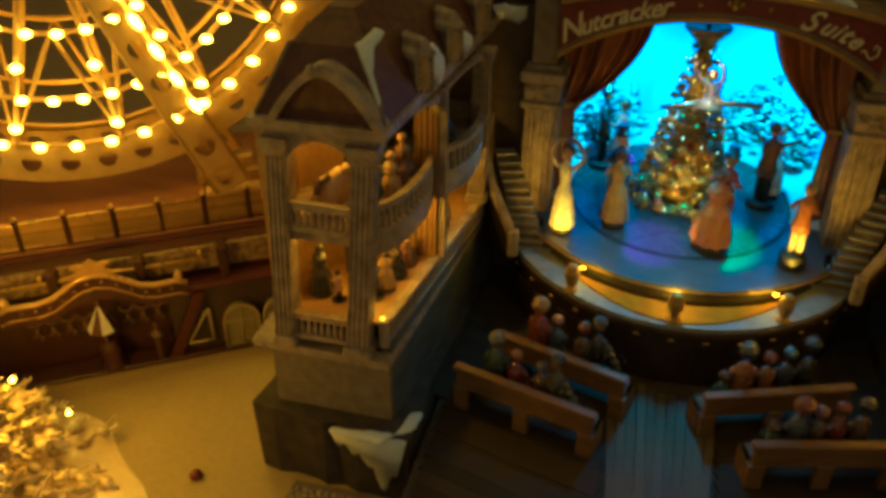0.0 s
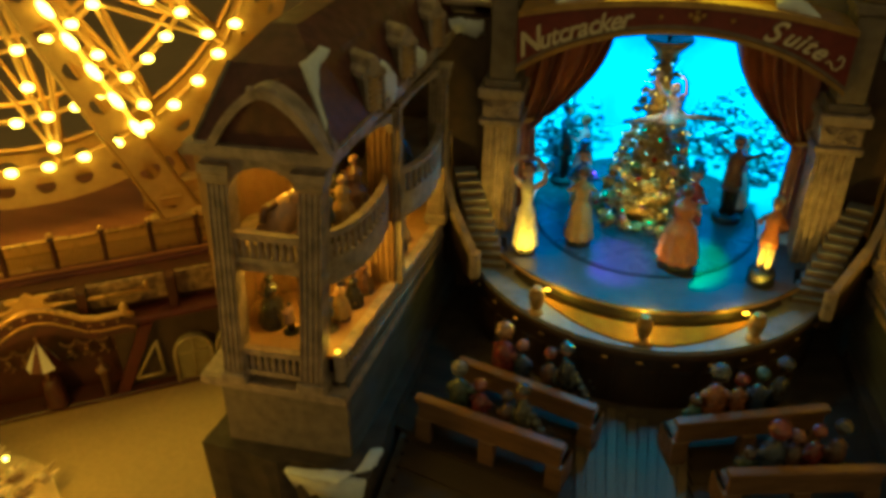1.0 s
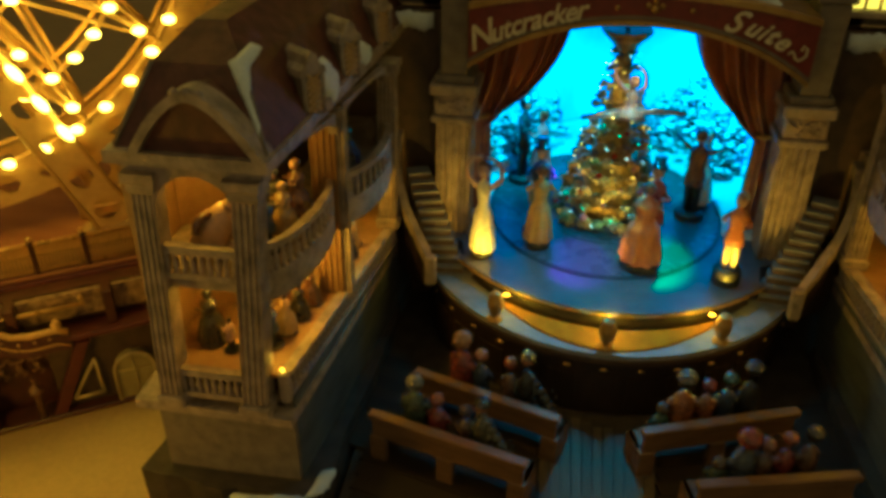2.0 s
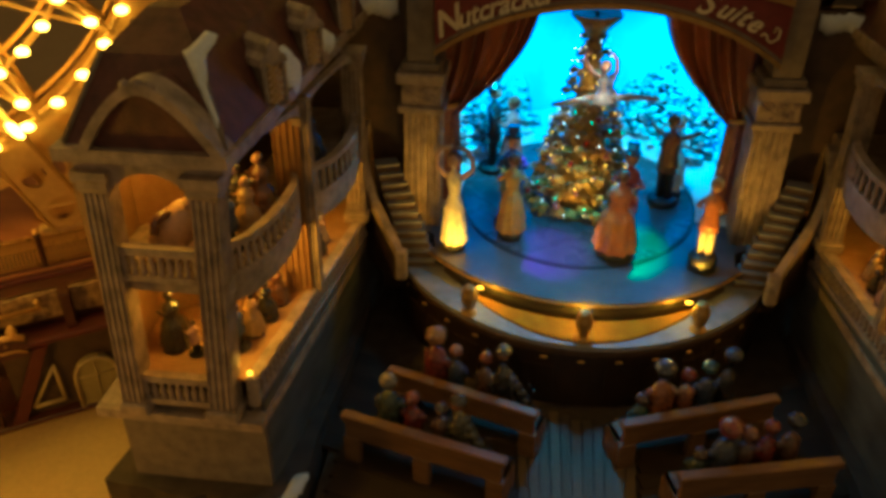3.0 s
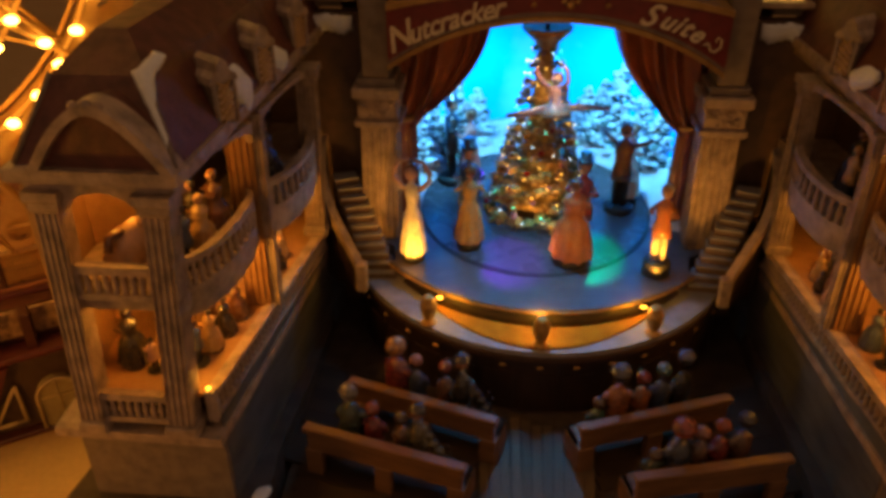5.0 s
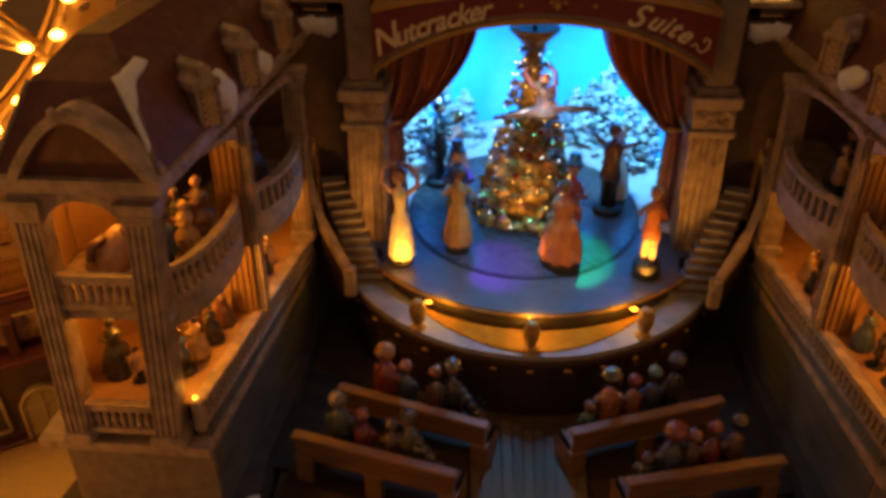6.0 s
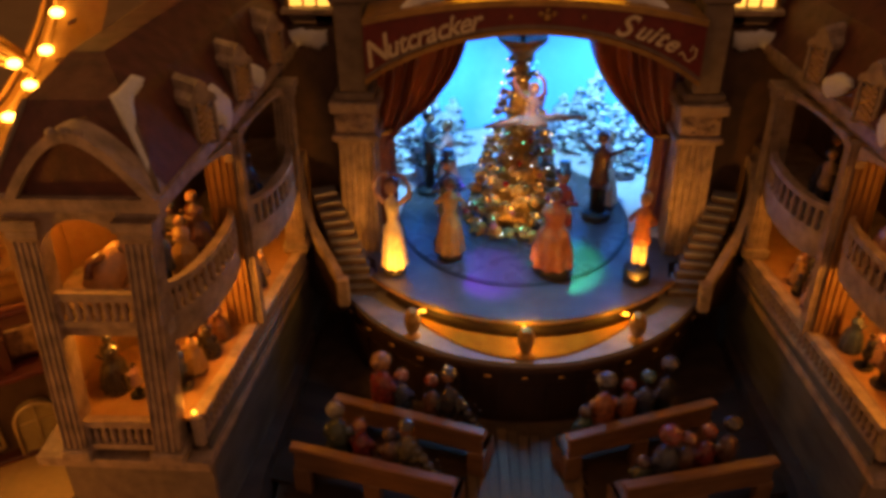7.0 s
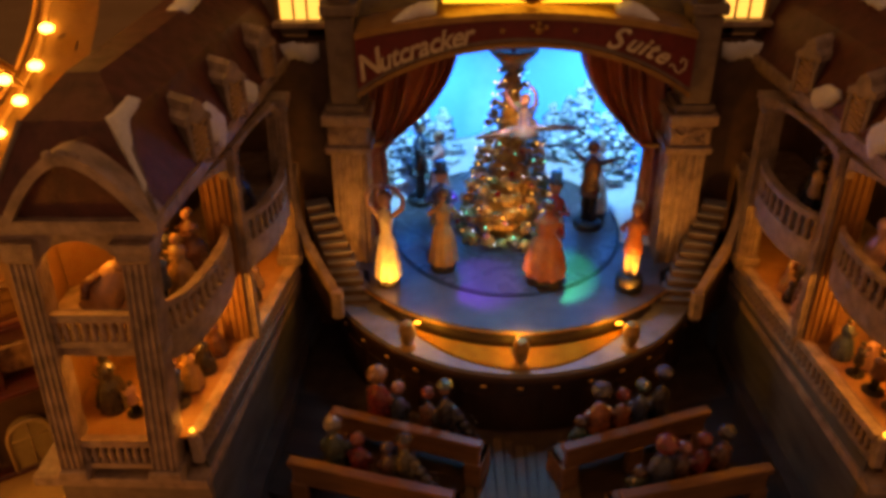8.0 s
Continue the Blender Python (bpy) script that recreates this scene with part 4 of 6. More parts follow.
    straight_rail(0.0990, -0.1115, 0.0868, -0.0120, 0.0712, 34, wide=0.0020)
    bm = bmesh.new()
    slab(bm, s * 0.0994, -0.1122, 0.0600, 0.0712, 0.0034, 0.0034)
    part("corner_post", bm, STONE, ob)
    bm = bmesh.new()
    ball(bm, (s * 0.1000, -0.1118, 0.0718), 0.0007)
    part("corner_bulb", bm, FOOTBULB, ob, "small lit amber bulb")
    # rounded upper balconies
    for ya, yb, xa, xb, bulge in ((-0.1100, -0.0675, 0.1035, 0.0962, 0.0062), (-0.0632, -0.0120, 0.0958, 0.0938, 0.0104)):
        def rim(f, off):
            a = math.pi * f
            y = (ya + yb) / 2 - math.cos(a) * (yb - ya) / 2 * (1 + off * 18)
            x = xa + (xb - xa) * f - (bulge + off) * math.sin(a) ** 0.85
            return s * x, y
        def strip(z0, z1, o0, o1, mat, nm):
            bm = bmesh.new()
            rows = []
            for k in range(29):
                f = k / 28
                (x0, y0), (x1, y1) = rim(f, o0), rim(f, o1)
                rows.append([bm.verts.new((x0, y0, z0)), bm.verts.new((x1, y1, z0)), bm.verts.new((x1, y1, z1)), bm.verts.new((x0, y0, z1))])
            for a, b in zip(rows, rows[1:]):
                for k in range(4):
                    bm.faces.new((a[k], a[(k + 1) % 4], b[(k + 1) % 4], b[k]))
            bm.faces.new(rows[0][::-1])
            bm.faces.new(rows[-1])
            return part(nm, bm, mat, ob)
        bm = bmesh.new()
        plan = [rim(k / 24, 0.0008) for k in range(25)]
        plan += [(s * (xb + 0.012), yb), (s * (xa + 0.012), ya)]
        prism(bm, plan, 0.0985, 0.1048)
        part("balcony_floor", bm, STONE, ob)
        strip(0.0965, 0.0988, -0.0016, 0.0002, STONE, "balcony_moulding")
        rail = strip(0.1136, 0.1156, -0.0016, 0.0014, STONE, "balcony_rail")
        strip(0.1049, 0.1062, -0.0012, 0.0010, STONE, "balcony_kerb")
        for k in range(17):
            x, y = rim((k + 0.5) / 17, -0.0001)
            piece("baluster", BALUSTER, rail, Matrix.Translation((x, y, 0.1062)) @ Matrix.Diagonal((1, 1, 1.1, 1)))
    # eave, pediment, roof
    bm = bmesh.new()
    prism(bm, X([(0.0965, -0.1165), (0.1355, -0.1165), (0.1400, 0.022), (0.0880, 0.022)]), 0.1386, 0.1416)
    prism(bm, X([(0.0940, -0.1195), (0.1385, -0.1195), (0.1425, 0.022), (0.0860, 0.022)]), 0.1417, 0.1452)
    part("eave", bm, STONE, ob, "moulded stone eave")
    bm = bmesh.new()
    base = [(0.0950, -0.1165), (0.1362, -0.1165), (0.1405, 0.020), (0.0870, 0.020)]
    mid = [(0.1040, -0.1030), (0.1290, -0.1030), (0.1300, 0.020), (0.0960, 0.020)]
    top = [(0.1130, -0.0900), (0.1215, -0.0900), (0.1190, 0.020), (0.1070, 0.020)]
    prism(bm, X(base), 0.1453, 0.1640, X(mid))
    prism(bm, X(mid), 0.1640, 0.1720, X(top))
    bmesh.ops.remove_doubles(bm, verts=bm.verts, dist=1e-6)
    roof = part("roof", bm, ROOF, ob, "dark red mansard roof")
    for a, b in zip(base[:2], mid[:2]):
        bm = bmesh.new()
        tube(bm, [(s * a[0], a[1], 0.1455), (s * b[0], b[1], 0.1642)], 0.0008, 6)
        part("roof_edge", bm, STONE_DIM, roof)
    bm = bmesh.new()
    cx = 0.1128
    ped = [-1 + k / 12 for k in range(25)]
    out = [(cx + 0.0184 * u, 0.1452 + 0.0176 * (1 - abs(u) ** 1.7)) for u in ped]
    inn = [(cx + 0.0158 * u, 0.1448 + 0.0152 * (1 - abs(u) ** 1.7)) for u in ped]
    rows = []
    for (x0, z0), (x1, z1) in zip(out, inn):
        rows.append([bm.verts.new((s * x0, -0.1200, z0)), bm.verts.new((s * x1, -0.1200, z1)), bm.verts.new((s * x1, -0.1120, z1)), bm.verts.new((s * x0, -0.1120, z0))])
    for a, b in zip(rows, rows[1:]):
        for k in range(4):
            bm.faces.new((a[k], a[(k + 1) % 4], b[(k + 1) % 4], b[k]))
    part("pediment", bm, STONE, ob, "curved stone pediment")
    bm = bmesh.new()
    upright(bm, [(s * (cx + 0.0164 * u), 0.1453 + 0.0158 * (1 - abs(u) ** 1.7)) for u in ped], -0.1172, -0.1000)
    part("tympanum", bm, ROOF, ob)
    bm = bmesh.new()
    for dx, dz, r0 in ((0, 0.0172, 0.0018), (-0.0030, 0.0172, 0.0014), (0.0030, 0.0172, 0.0014)):
        ball(bm, (s * cx + dx, -0.1190, 0.1448 + dz), r0, sub=2, squash=(1, 0.7, 1))
    part("scroll", bm, STONE, ob)
    # dormers on the hall side, turned a little to the front
    for y, x in ((-0.0840, 0.0924), (-0.0520, 0.0904), (-0.0160, 0.0884)) if s < 0 else ((-0.0990, 0.0946), (-0.0650, 0.0916), (-0.0310, 0.0892)):
        deep, along = Vector((s * 0.80, 0.60, 0)), Vector((-s * 0.60, 0.80, 0))
        base = Vector((s * x, y, 0))

        def dpt(u, d, z):
            return base + along * (u * 0.90) + deep * d + Vector((0, 0, 0.1440 + (z - 0.1440) * 0.92))

        def dsolid(pts, d0, d1, material, name, parent, label=""):
            bm = bmesh.new()
            a = [bm.verts.new(dpt(u, d0, z)) for u, z in pts]
            b = [bm.verts.new(dpt(u, d1, z)) for u, z in pts]
            for k in range(len(pts)):
                bm.faces.new((a[k], b[k], b[(k + 1) % len(pts)], a[(k + 1) % len(pts)]))
            bm.faces.new(a)
            bm.faces.new(b[::-1])
            return part(name, bm, material, parent, label)
        d = dsolid([(-0.0040, 0.1440), (0.0040, 0.1440), (0.0040, 0.1575), (-0.0040, 0.1575)], 0.0, 0.010, STONE_DIM, "dormer", ob, "small stone dormer with a gilded lattice window")
        dsolid([(-0.0050, 0.1572), (0.0050, 0.1572), (0.0046, 0.1592), (0.0026, 0.1606), (0.0018, 0.1632), (0, 0.1646), (-0.0018, 0.1632), (-0.0026, 0.1606), (-0.0046, 0.1592)], -0.0008, 0.010, STONE, "gable", d)
        for u in (-0.0036, 0.0036):
            bm = bmesh.new()
            tube(bm, [dpt(u, -0.0004, 0.1445), dpt(u, -0.0004, 0.1572)], 0.0007, 6)
            part("side_post", bm, STONE, d)
        dsolid([(-0.0025, 0.1455), (0.0025, 0.1455), (0.0025, 0.1545), (0.0014, 0.1565), (-0.0014, 0.1565), (-0.0025, 0.1545)], -0.0006, 0.0008, DIMPANE, "pane", d)
        bm = bmesh.new()
        for k in range(5):
            z = 0.1455 + 0.0022 * k
            tube(bm, [dpt(-0.0025, -0.0008, z), dpt(0.0025, -0.0008, z + 0.0034)], 0.00035, 4)
            tube(bm, [dpt(0.0025, -0.0008, z), dpt(-0.0025, -0.0008, z + 0.0034)], 0.00035, 4)
        part("glazing_bar", bm, GOLD, d)
    # snow
    tang = Vector((s * 0.95, 0.1, 0.25)) * 0.0034
    snow_sheet(ob, [(s * 0.0960, -0.1152, 0.1462), (s * 0.0986, -0.1116, 0.1520), (s * 0.1024, -0.1075, 0.1585), (s * 0.1046, -0.1040, 0.1645), (s * 0.1012, -0.1000, 0.1690)],
               [tang * 0.25, tang * 0.32, tang * 0.45, tang * 0.85, tang * 0.55], (-s * 0.35, -0.8, 0.5), 0.0016, 21)
    for y, x, k in ((-0.0690, 0.0914, 1.5), (-0.0370, 0.0892, 0.9)) if s < 0 else ((-0.0780, 0.0920, 1.4), (-0.0430, 0.0896, 0.9)):
        snow_sheet(ob, [(s * (x + 0.0026), y - 0.0075, 0.1460 + 0.0062 * k), (s * (x + 0.0012), y - 0.0032, 0.1460 + 0.0036 * k), (s * x, y + 0.0016, 0.1466), (s * x, y + 0.0040, 0.1458)],
                   [(0, 0.0010, 0.0012 * k), (0, 0.0014, 0.0036 * k), (0, 0.0016, 0.0032 * k), (0, 0.0010, 0.0012)], (-s * 0.9, -0.2, 0.4), 0.0020, 22)
    snow_sheet(ob, [(s * 0.1110, -0.030 + 0.010 * k, 0.1722) for k in range(4)], [(0.0035, 0, 0)] * 4, (0, 0, 1), 0.0022, 24)
    bm = bmesh.new()
    upright(bm, [(s * x, z) for x, z in ((0.1180, 0.0262), (0.1166, 0.0226), (0.1150, 0.0192), (0.1138, 0.0196), (0.1126, 0.0220), (0.1112, 0.0196), (0.1096, 0.0160), (0.1080, 0.0166), (0.1066, 0.0184), (0.1050, 0.0140), (0.1034, 0.0112),
                                         (0.1016, 0.0124), (0.1002, 0.0060), (0.0990, 0.0012), (0.0972, 0.0000), (0.0958, 0.0052), (0.0944, 0.0100), (0.0928, 0.0084), (0.0912, 0.0150), (0.0890, 0.0262))], -0.1246, -0.1216)
    bmesh.ops.bevel(bm, geom=bm.edges[:], offset=0.0003, segments=2, affect="EDGES")
    part("snow", bm, SNOW, ob, "snow drift dripping over the rock base", smooth=True)
    snow_sheet(ob, [(s * 0.0895, -0.1075, 0.0266), (s * 0.0902, -0.1130, 0.0266), (s * 0.0915, -0.1190, 0.0264), (s * 0.0945, -0.1228, 0.0262), (s * 0.1020, -0.1232, 0.0262), (s * 0.1100, -0.1236, 0.0262), (s * 0.1180, -0.1236, 0.0262)],
               [(0.0022, 0.0008, 0), (0.0026, 0.001, 0), (0.0034, 0.002, 0), (0.0030, 0.0034, 0), (0.001, 0.0030, 0), (0, 0.0022, 0), (0, 0.0010, 0)], (0, -0.2, 0.9), 0.0018, 26, "snow drift on the rock base")
    under(ob)


wing(-1)
wing(1)


# ---- pews ----
def pew(xa, ya, xb, yb, z_top, label):
    a, b = Vector((xa, ya, 0)), Vector((xb, yb, 0))
    d = b - a
    n = d.length
    z0 = 0.0207
    ob = thing("pew", label, "bench", (a + b) / 2 + Vector((0, 0, z0)), "pews in the hall")
    ob.rotation_euler.z = math.atan2(d.y, d.x)
    h = z_top - z0
    bm = bmesh.new()
    box(bm, -n / 2, n / 2, -0.0004, 0.0034, h - 0.0026, h, 0.0004)
    part("top_rail", bm, BENCH, ob)
    bm = bmesh.new()
    box(bm, -n / 2 + 0.001, n / 2 - 0.001, 0.0006, 0.0026, h * 0.50, h - 0.0026, 0.0003)
    part("backrest", bm, BENCH, ob)
    for x in (-n / 2 + 0.003, 0.0, n / 2 - 0.003):
        bm = bmesh.new()
        box(bm, x - 0.003, x + 0.003, 0.0002, 0.0030, 0, h * 0.52, 0.0003)
        part("leg", bm, BENCH, ob)
    bm = bmesh.new()
    box(bm, -n / 2, n / 2, 0.0026, 0.0125, h * 0.42, h * 0.50, 0.0004)
    part("seat", bm, BENCH, ob)
    for x in (-n / 2 + 0.0012, n / 2 - 0.0012):
        bm = bmesh.new()
        box(bm, x - 0.0012, x + 0.0012, 0.0030, 0.0125, 0, h * 0.50, 0.0004)
        part("end_panel", bm, BENCH, ob)
    return ob, h


PEWS = [pew(-0.0790, -0.0941, -0.0241, -0.1089, 0.0415, "brown wooden pew with small seated figures at the hall's front"),
        pew(-0.0680, -0.0692, -0.0148, -0.0863, 0.0410, "brown wooden pew with small seated figures near the stage"),
        pew(0.0290, -0.1085, 0.0800, -0.0955, 0.0415, "brown wooden pew with small seated figures at the hall's front"),
        pew(0.0134, -0.0875, 0.0671, -0.0675, 0.0410, "brown wooden pew with small seated figures near the stage")]


# ---- figurines: each one plain mesh ----
def figurine(name, label, group, at, h, mats, turn=0.0, gown=True, arms="down", hat=0, wide=1.0, plinth=0.04):
    """mats: clothes, skin, hair, base. Turned round z by turn degrees."""
    bm = bmesh.new()
    z = 0.0
    lathe(bm, [(0.14 * h * wide, 0), (0.14 * h * wide, plinth * 0.7 * h), (0.12 * h * wide, plinth * h)], segs=14, mi=3)
    z = plinth * h
    h = h * (1.04 - plinth)
    if gown:
        prof = [(0.150, 0.0), (0.165, 0.02), (0.160, 0.08), (0.150, 0.14), (0.156, 0.16), (0.140, 0.25), (0.126, 0.32), (0.130, 0.34), (0.108, 0.43), (0.064, 0.51), (0.078, 0.59), (0.090, 0.66), (0.078, 0.72), (0.030, 0.75), (0.026, 0.79)]
        lathe(bm, [(r * h * wide, q * h) for r, q in prof], (0, 0, z), 36, 0, 1.0, 0.9, 0.11, 9)
    else:
        for sx in (-1, 1):
            tube(bm, [(sx * 0.045 * h, 0, z), (sx * 0.045 * h, 0.004 * h, z + 0.22 * h), (sx * 0.035 * h, 0, z + 0.44 * h)], 0.040 * h, 8, 3 if len(mats) < 5 else 4, 0.055 * h)
        prof = [(0.11, 0.30), (0.105, 0.40), (0.08, 0.50), (0.09, 0.60), (0.098, 0.67), (0.075, 0.72), (0.030, 0.75), (0.026, 0.79)]
        lathe(bm, [(r * h * wide, q * h) for r, q in prof], (0, 0, z), 14, 0, 1.0, 0.75)
    ball(bm, (0, -0.006 * h, z + 0.855 * h), 0.072 * h, mi=1, squash=(0.9, 1, 1.1))
    ball(bm, (0, 0.014 * h, z + 0.875 * h), 0.074 * h, mi=2, squash=(0.98, 0.95, 1.0))
    if hat:
        lathe(bm, [(0.085 * h, 0), (0.085 * h, 0.01 * h), (0.055 * h, 0.012 * h), (0.060 * h, 0.10 * h)], (0, 0.004 * h, z + 0.905 * h), 12, 2)
    sh = z + 0.68 * h
    k = h
    if arms == "up":
        for sx in (-1, 1):
            tube(bm, [(sx * 0.07 * k, 0, sh), (sx * 0.17 * k, 0.01 * k, sh + 0.10 * k), (sx * 0.175 * k, 0, sh + 0.20 * k), (sx * 0.11 * k, -0.01 * k, sh + 0.30 * k), (sx * 0.02 * k, 0, sh + 0.315 * k)], 0.026 * k, 7, 1, 0.018 * k)
    elif arms == "hold":
        for sx in (-1, 1):
            tube(bm, [(sx * 0.08 * k, 0, sh), (sx * 0.15 * k, -0.05 * k, sh - 0.08 * k), (sx * 0.10 * k, -0.16 * k, sh - 0.03 * k)], 0.030 * k, 7, 0, 0.022 * k)
    elif arms == "out":
        for sx in (-1, 1):
            tube(bm, [(sx * 0.07 * k, 0, sh), (sx * 0.18 * k, -0.02 * k, sh + 0.05 * k), (sx * 0.28 * k, -0.06 * k, sh + 0.10 * k)], 0.030 * k, 7, 0, 0.020 * k)
    else:
        for sx in (-1, 1):
            tube(bm, [(sx * 0.08 * k, 0, sh), (sx * 0.12 * k, 0.0, sh - 0.14 * k), (sx * 0.09 * k, -0.07 * k, sh - 0.24 * k)], 0.028 * k, 7, 0, 0.020 * k)
    ob = part(name, bm, mats)
    ob.matrix_basis = pose(*at, 0, 0, turn)
    return tagged(ob, label, "figurine", group)


def on_stage(x, y):
    return (x, y, stage_z(y) + 0.0005)


figurine("figurine", "white-gowned dancer figurine, arms ringed overhead, lit amber below", "", on_stage(-0.0507, -0.0128), 0.0415, [C_WHITE, C_ROSE, C_HAIR, BLACK], -10, True, "up", wide=0.76, plinth=0.055)
figurine("figurine", "gentleman figurine in rust coat and white breeches, dark stand", "", on_stage(0.0448, -0.0160), 0.0385, [C_ORANGE, SKIN, C_GREY, BLACK, C_WHITE], -20, False, "hold", wide=1.0, plinth=0.16)


def couple(angle, lady, coat, hat, axis, wide, arms="hold"):
    """A dancing pair on one spot of the turntable; axis: the way from the gentleman to the lady, in degrees."""
    t = radians(angle)
    c = Vector((TT.x + 0.0385 * math.cos(t), TT.y + 0.0385 * math.sin(t)))
    way = Vector((math.cos(radians(axis)), math.sin(radians(axis))))
    for side, mats, gown, lab in ((1, [lady, SKIN, C_HAIR, BLACK], True, "lady"), (-1, [coat, SKIN, C_HAIR if not hat else C_BLACK, BLACK], False, "gentleman")):
        p = c + way * (0.0043 * side)
        face = axis + (90 if side < 0 else -90)
        cl = {"rust_gown": "rust", "ochre_gown": "ochre", "pink_gown": "pink", "teal_gown": "teal", "white_gown": "white", "black_coat": "black", "brown_coat": "brown", "blue_coat": "dark blue", "red_coat": "red"}[mats[0].name]
        word2 = "gown" if gown else "tailcoat"
        figurine("figurine", f"waltzing {lab} figurine in a {cl} {word2} on the turntable", "dancers on the turntable",
                 (p.x, p.y, stage_z(p.y) + 0.0007), 0.0370 if gown else 0.0410, mats, face, gown, "hold" if gown else arms, hat=hat if not gown else 0, wide=wide if gown else 1.1, plinth=0.07)


couple(-66, C_ORANGE, C_RED, 1, -112, 1.42)
couple(-135, C_GOLD, C_BLUE, 1, -84, 0.98)
couple(151, C_PINK, C_BLACK, 1, -14, 0.98)
couple(79, C_TEAL, C_BLUE, 0, 20, 1.0)
couple(6, C_WHITE, C_BROWN, 0, 62, 0.9, "out")

# leaping dancer fixed to the front of the tree
bm = bmesh.new()
tube(bm, [(-0.0195, 0.0, -0.0024), (-0.012, 0.0, -0.0012), (-0.004, 0, 0.0004)], 0.0008, 8, 1, 0.0017)
tube(bm, [(0.0020, 0, 0.0004), (0.010, 0.0, 0.0006), (0.0205, 0.0, -0.0002)], 0.0017, 8, 1, 0.0008)
lathe(bm, [(0.0052, -0.0022), (0.0064, -0.0006), (0.0026, 0.0016), (0.0017, 0.0040), (0.0024, 0.0072), (0.0022, 0.0086), (0.0008, 0.0095), (0.0007, 0.0104)], (-0.0006, 0, 0), 18, 0, 1.0, 0.8, 0.12)
ball(bm, (0.0, -0.0004, 0.0120), 0.0021, mi=1)
ball(bm, (0.0003, 0.0004, 0.0127), 0.0022, mi=2)
tube(bm, [(-0.0022, 0, 0.0082), (-0.0052, -0.001, 0.0108), (-0.0078, 0, 0.0152), (-0.0070, 0, 0.0175)], 0.0011, 7, 1, 0.0007)
tube(bm, [(0.0020, 0, 0.0082), (0.0042, -0.001, 0.0108), (0.0040, 0, 0.0150), (0.0022, 0, 0.0176)], 0.0011, 7, 1, 0.0007)
leap = part("figurine", bm, [C_DUSKY, C_DUSKY, C_HAIR])
leap.matrix_basis = pose(0.0035, 0.0100, 0.1150, 0, -3, 0)
tagged(leap, "pale leaping ballet dancer figurine with legs spread before the tree", "figurine")

# seated listeners on the pews
def listener(label, at, h, head, lean, cloak, mats, turn, bonnet):
    """A chunky seated figure: lumpy body, round head with hair or bonnet, cloak falling to one side. lean: slope of the cloak."""
    r = random.Random(label + str(round(at[0] * 1e4)))
    bm = bmesh.new()
    w = head * 1.25
    lathe(bm, [(w * 0.95, 0), (w * 1.1, 0.14 * h), (w * 1.0, 0.36 * h), (w * 0.98, 0.52 * h), (w * 0.62, 0.64 * h), (w * 0.3, 0.68 * h)], segs=20, mi=0, sx=1.0, sy=0.85, wave=0.07, folds=5)
    for sx in (-1, 1):
        tube(bm, [(sx * w * 0.80, 0, 0.56 * h), (sx * w * 1.15, w * 0.3, 0.40 * h), (sx * w * 0.55, w * 0.95, 0.30 * h)], w * 0.32, 8, 0, w * 0.24)
        ball(bm, (sx * w * 0.5, w * 0.95, 0.30 * h), w * 0.24, mi=1, sub=1)
    ball(bm, (0, head * 0.12, h - head * 1.05), head * 0.92, mi=1, squash=(0.92, 1, 1.08))
    ball(bm, (0, -head * 0.16, h - head * 0.92), head, mi=2, squash=(1.0, 0.92, 0.98), rough=0.07, rnd=r)
    if bonnet:
        lathe(bm, [(head * 1.06, 0), (head * 1.08, head * 0.16), (head * 0.92, head * 0.24), (head * 0.80, head * 0.62), (head * 0.35, head * 0.82)], (0, -head * 0.1, h - head * 0.72), 16, 3, m=None)
        ball(bm, (head * 0.7, head * 0.2, h - head * 0.45), head * 0.3, mi=3, sub=1, rough=0.3, rnd=r)
    else:
        ball(bm, (0, -head * 0.85, h - head * 0.75), head * 0.42, mi=2, sub=1)
    if cloak:
        n = 6
        pts = [(lean * cloak * k / n, -w * 0.15, 0.66 * h - (0.62 * h) * (k / n) ** 1.3) for k in range(n + 1)]
        for k, p in enumerate(pts):
            ball(bm, p, w * (0.55 + 0.35 * k / n), mi=0, sub=2, squash=(1.0, 0.8, 0.9), rough=0.10, rnd=r)
        for k in range(5):
            ball(bm, (pts[-1][0] + r.uniform(-0.4, 0.4) * w, -w * 0.75, 0.03 * h + k * 0.09 * h), w * 0.16, mi=3, sub=1)
    ob = part("figurine", bm, mats)
    ob.matrix_basis = pose(*at, 0, 0, turn)
    return tagged(ob, label, "figurine", "listeners on the pews")


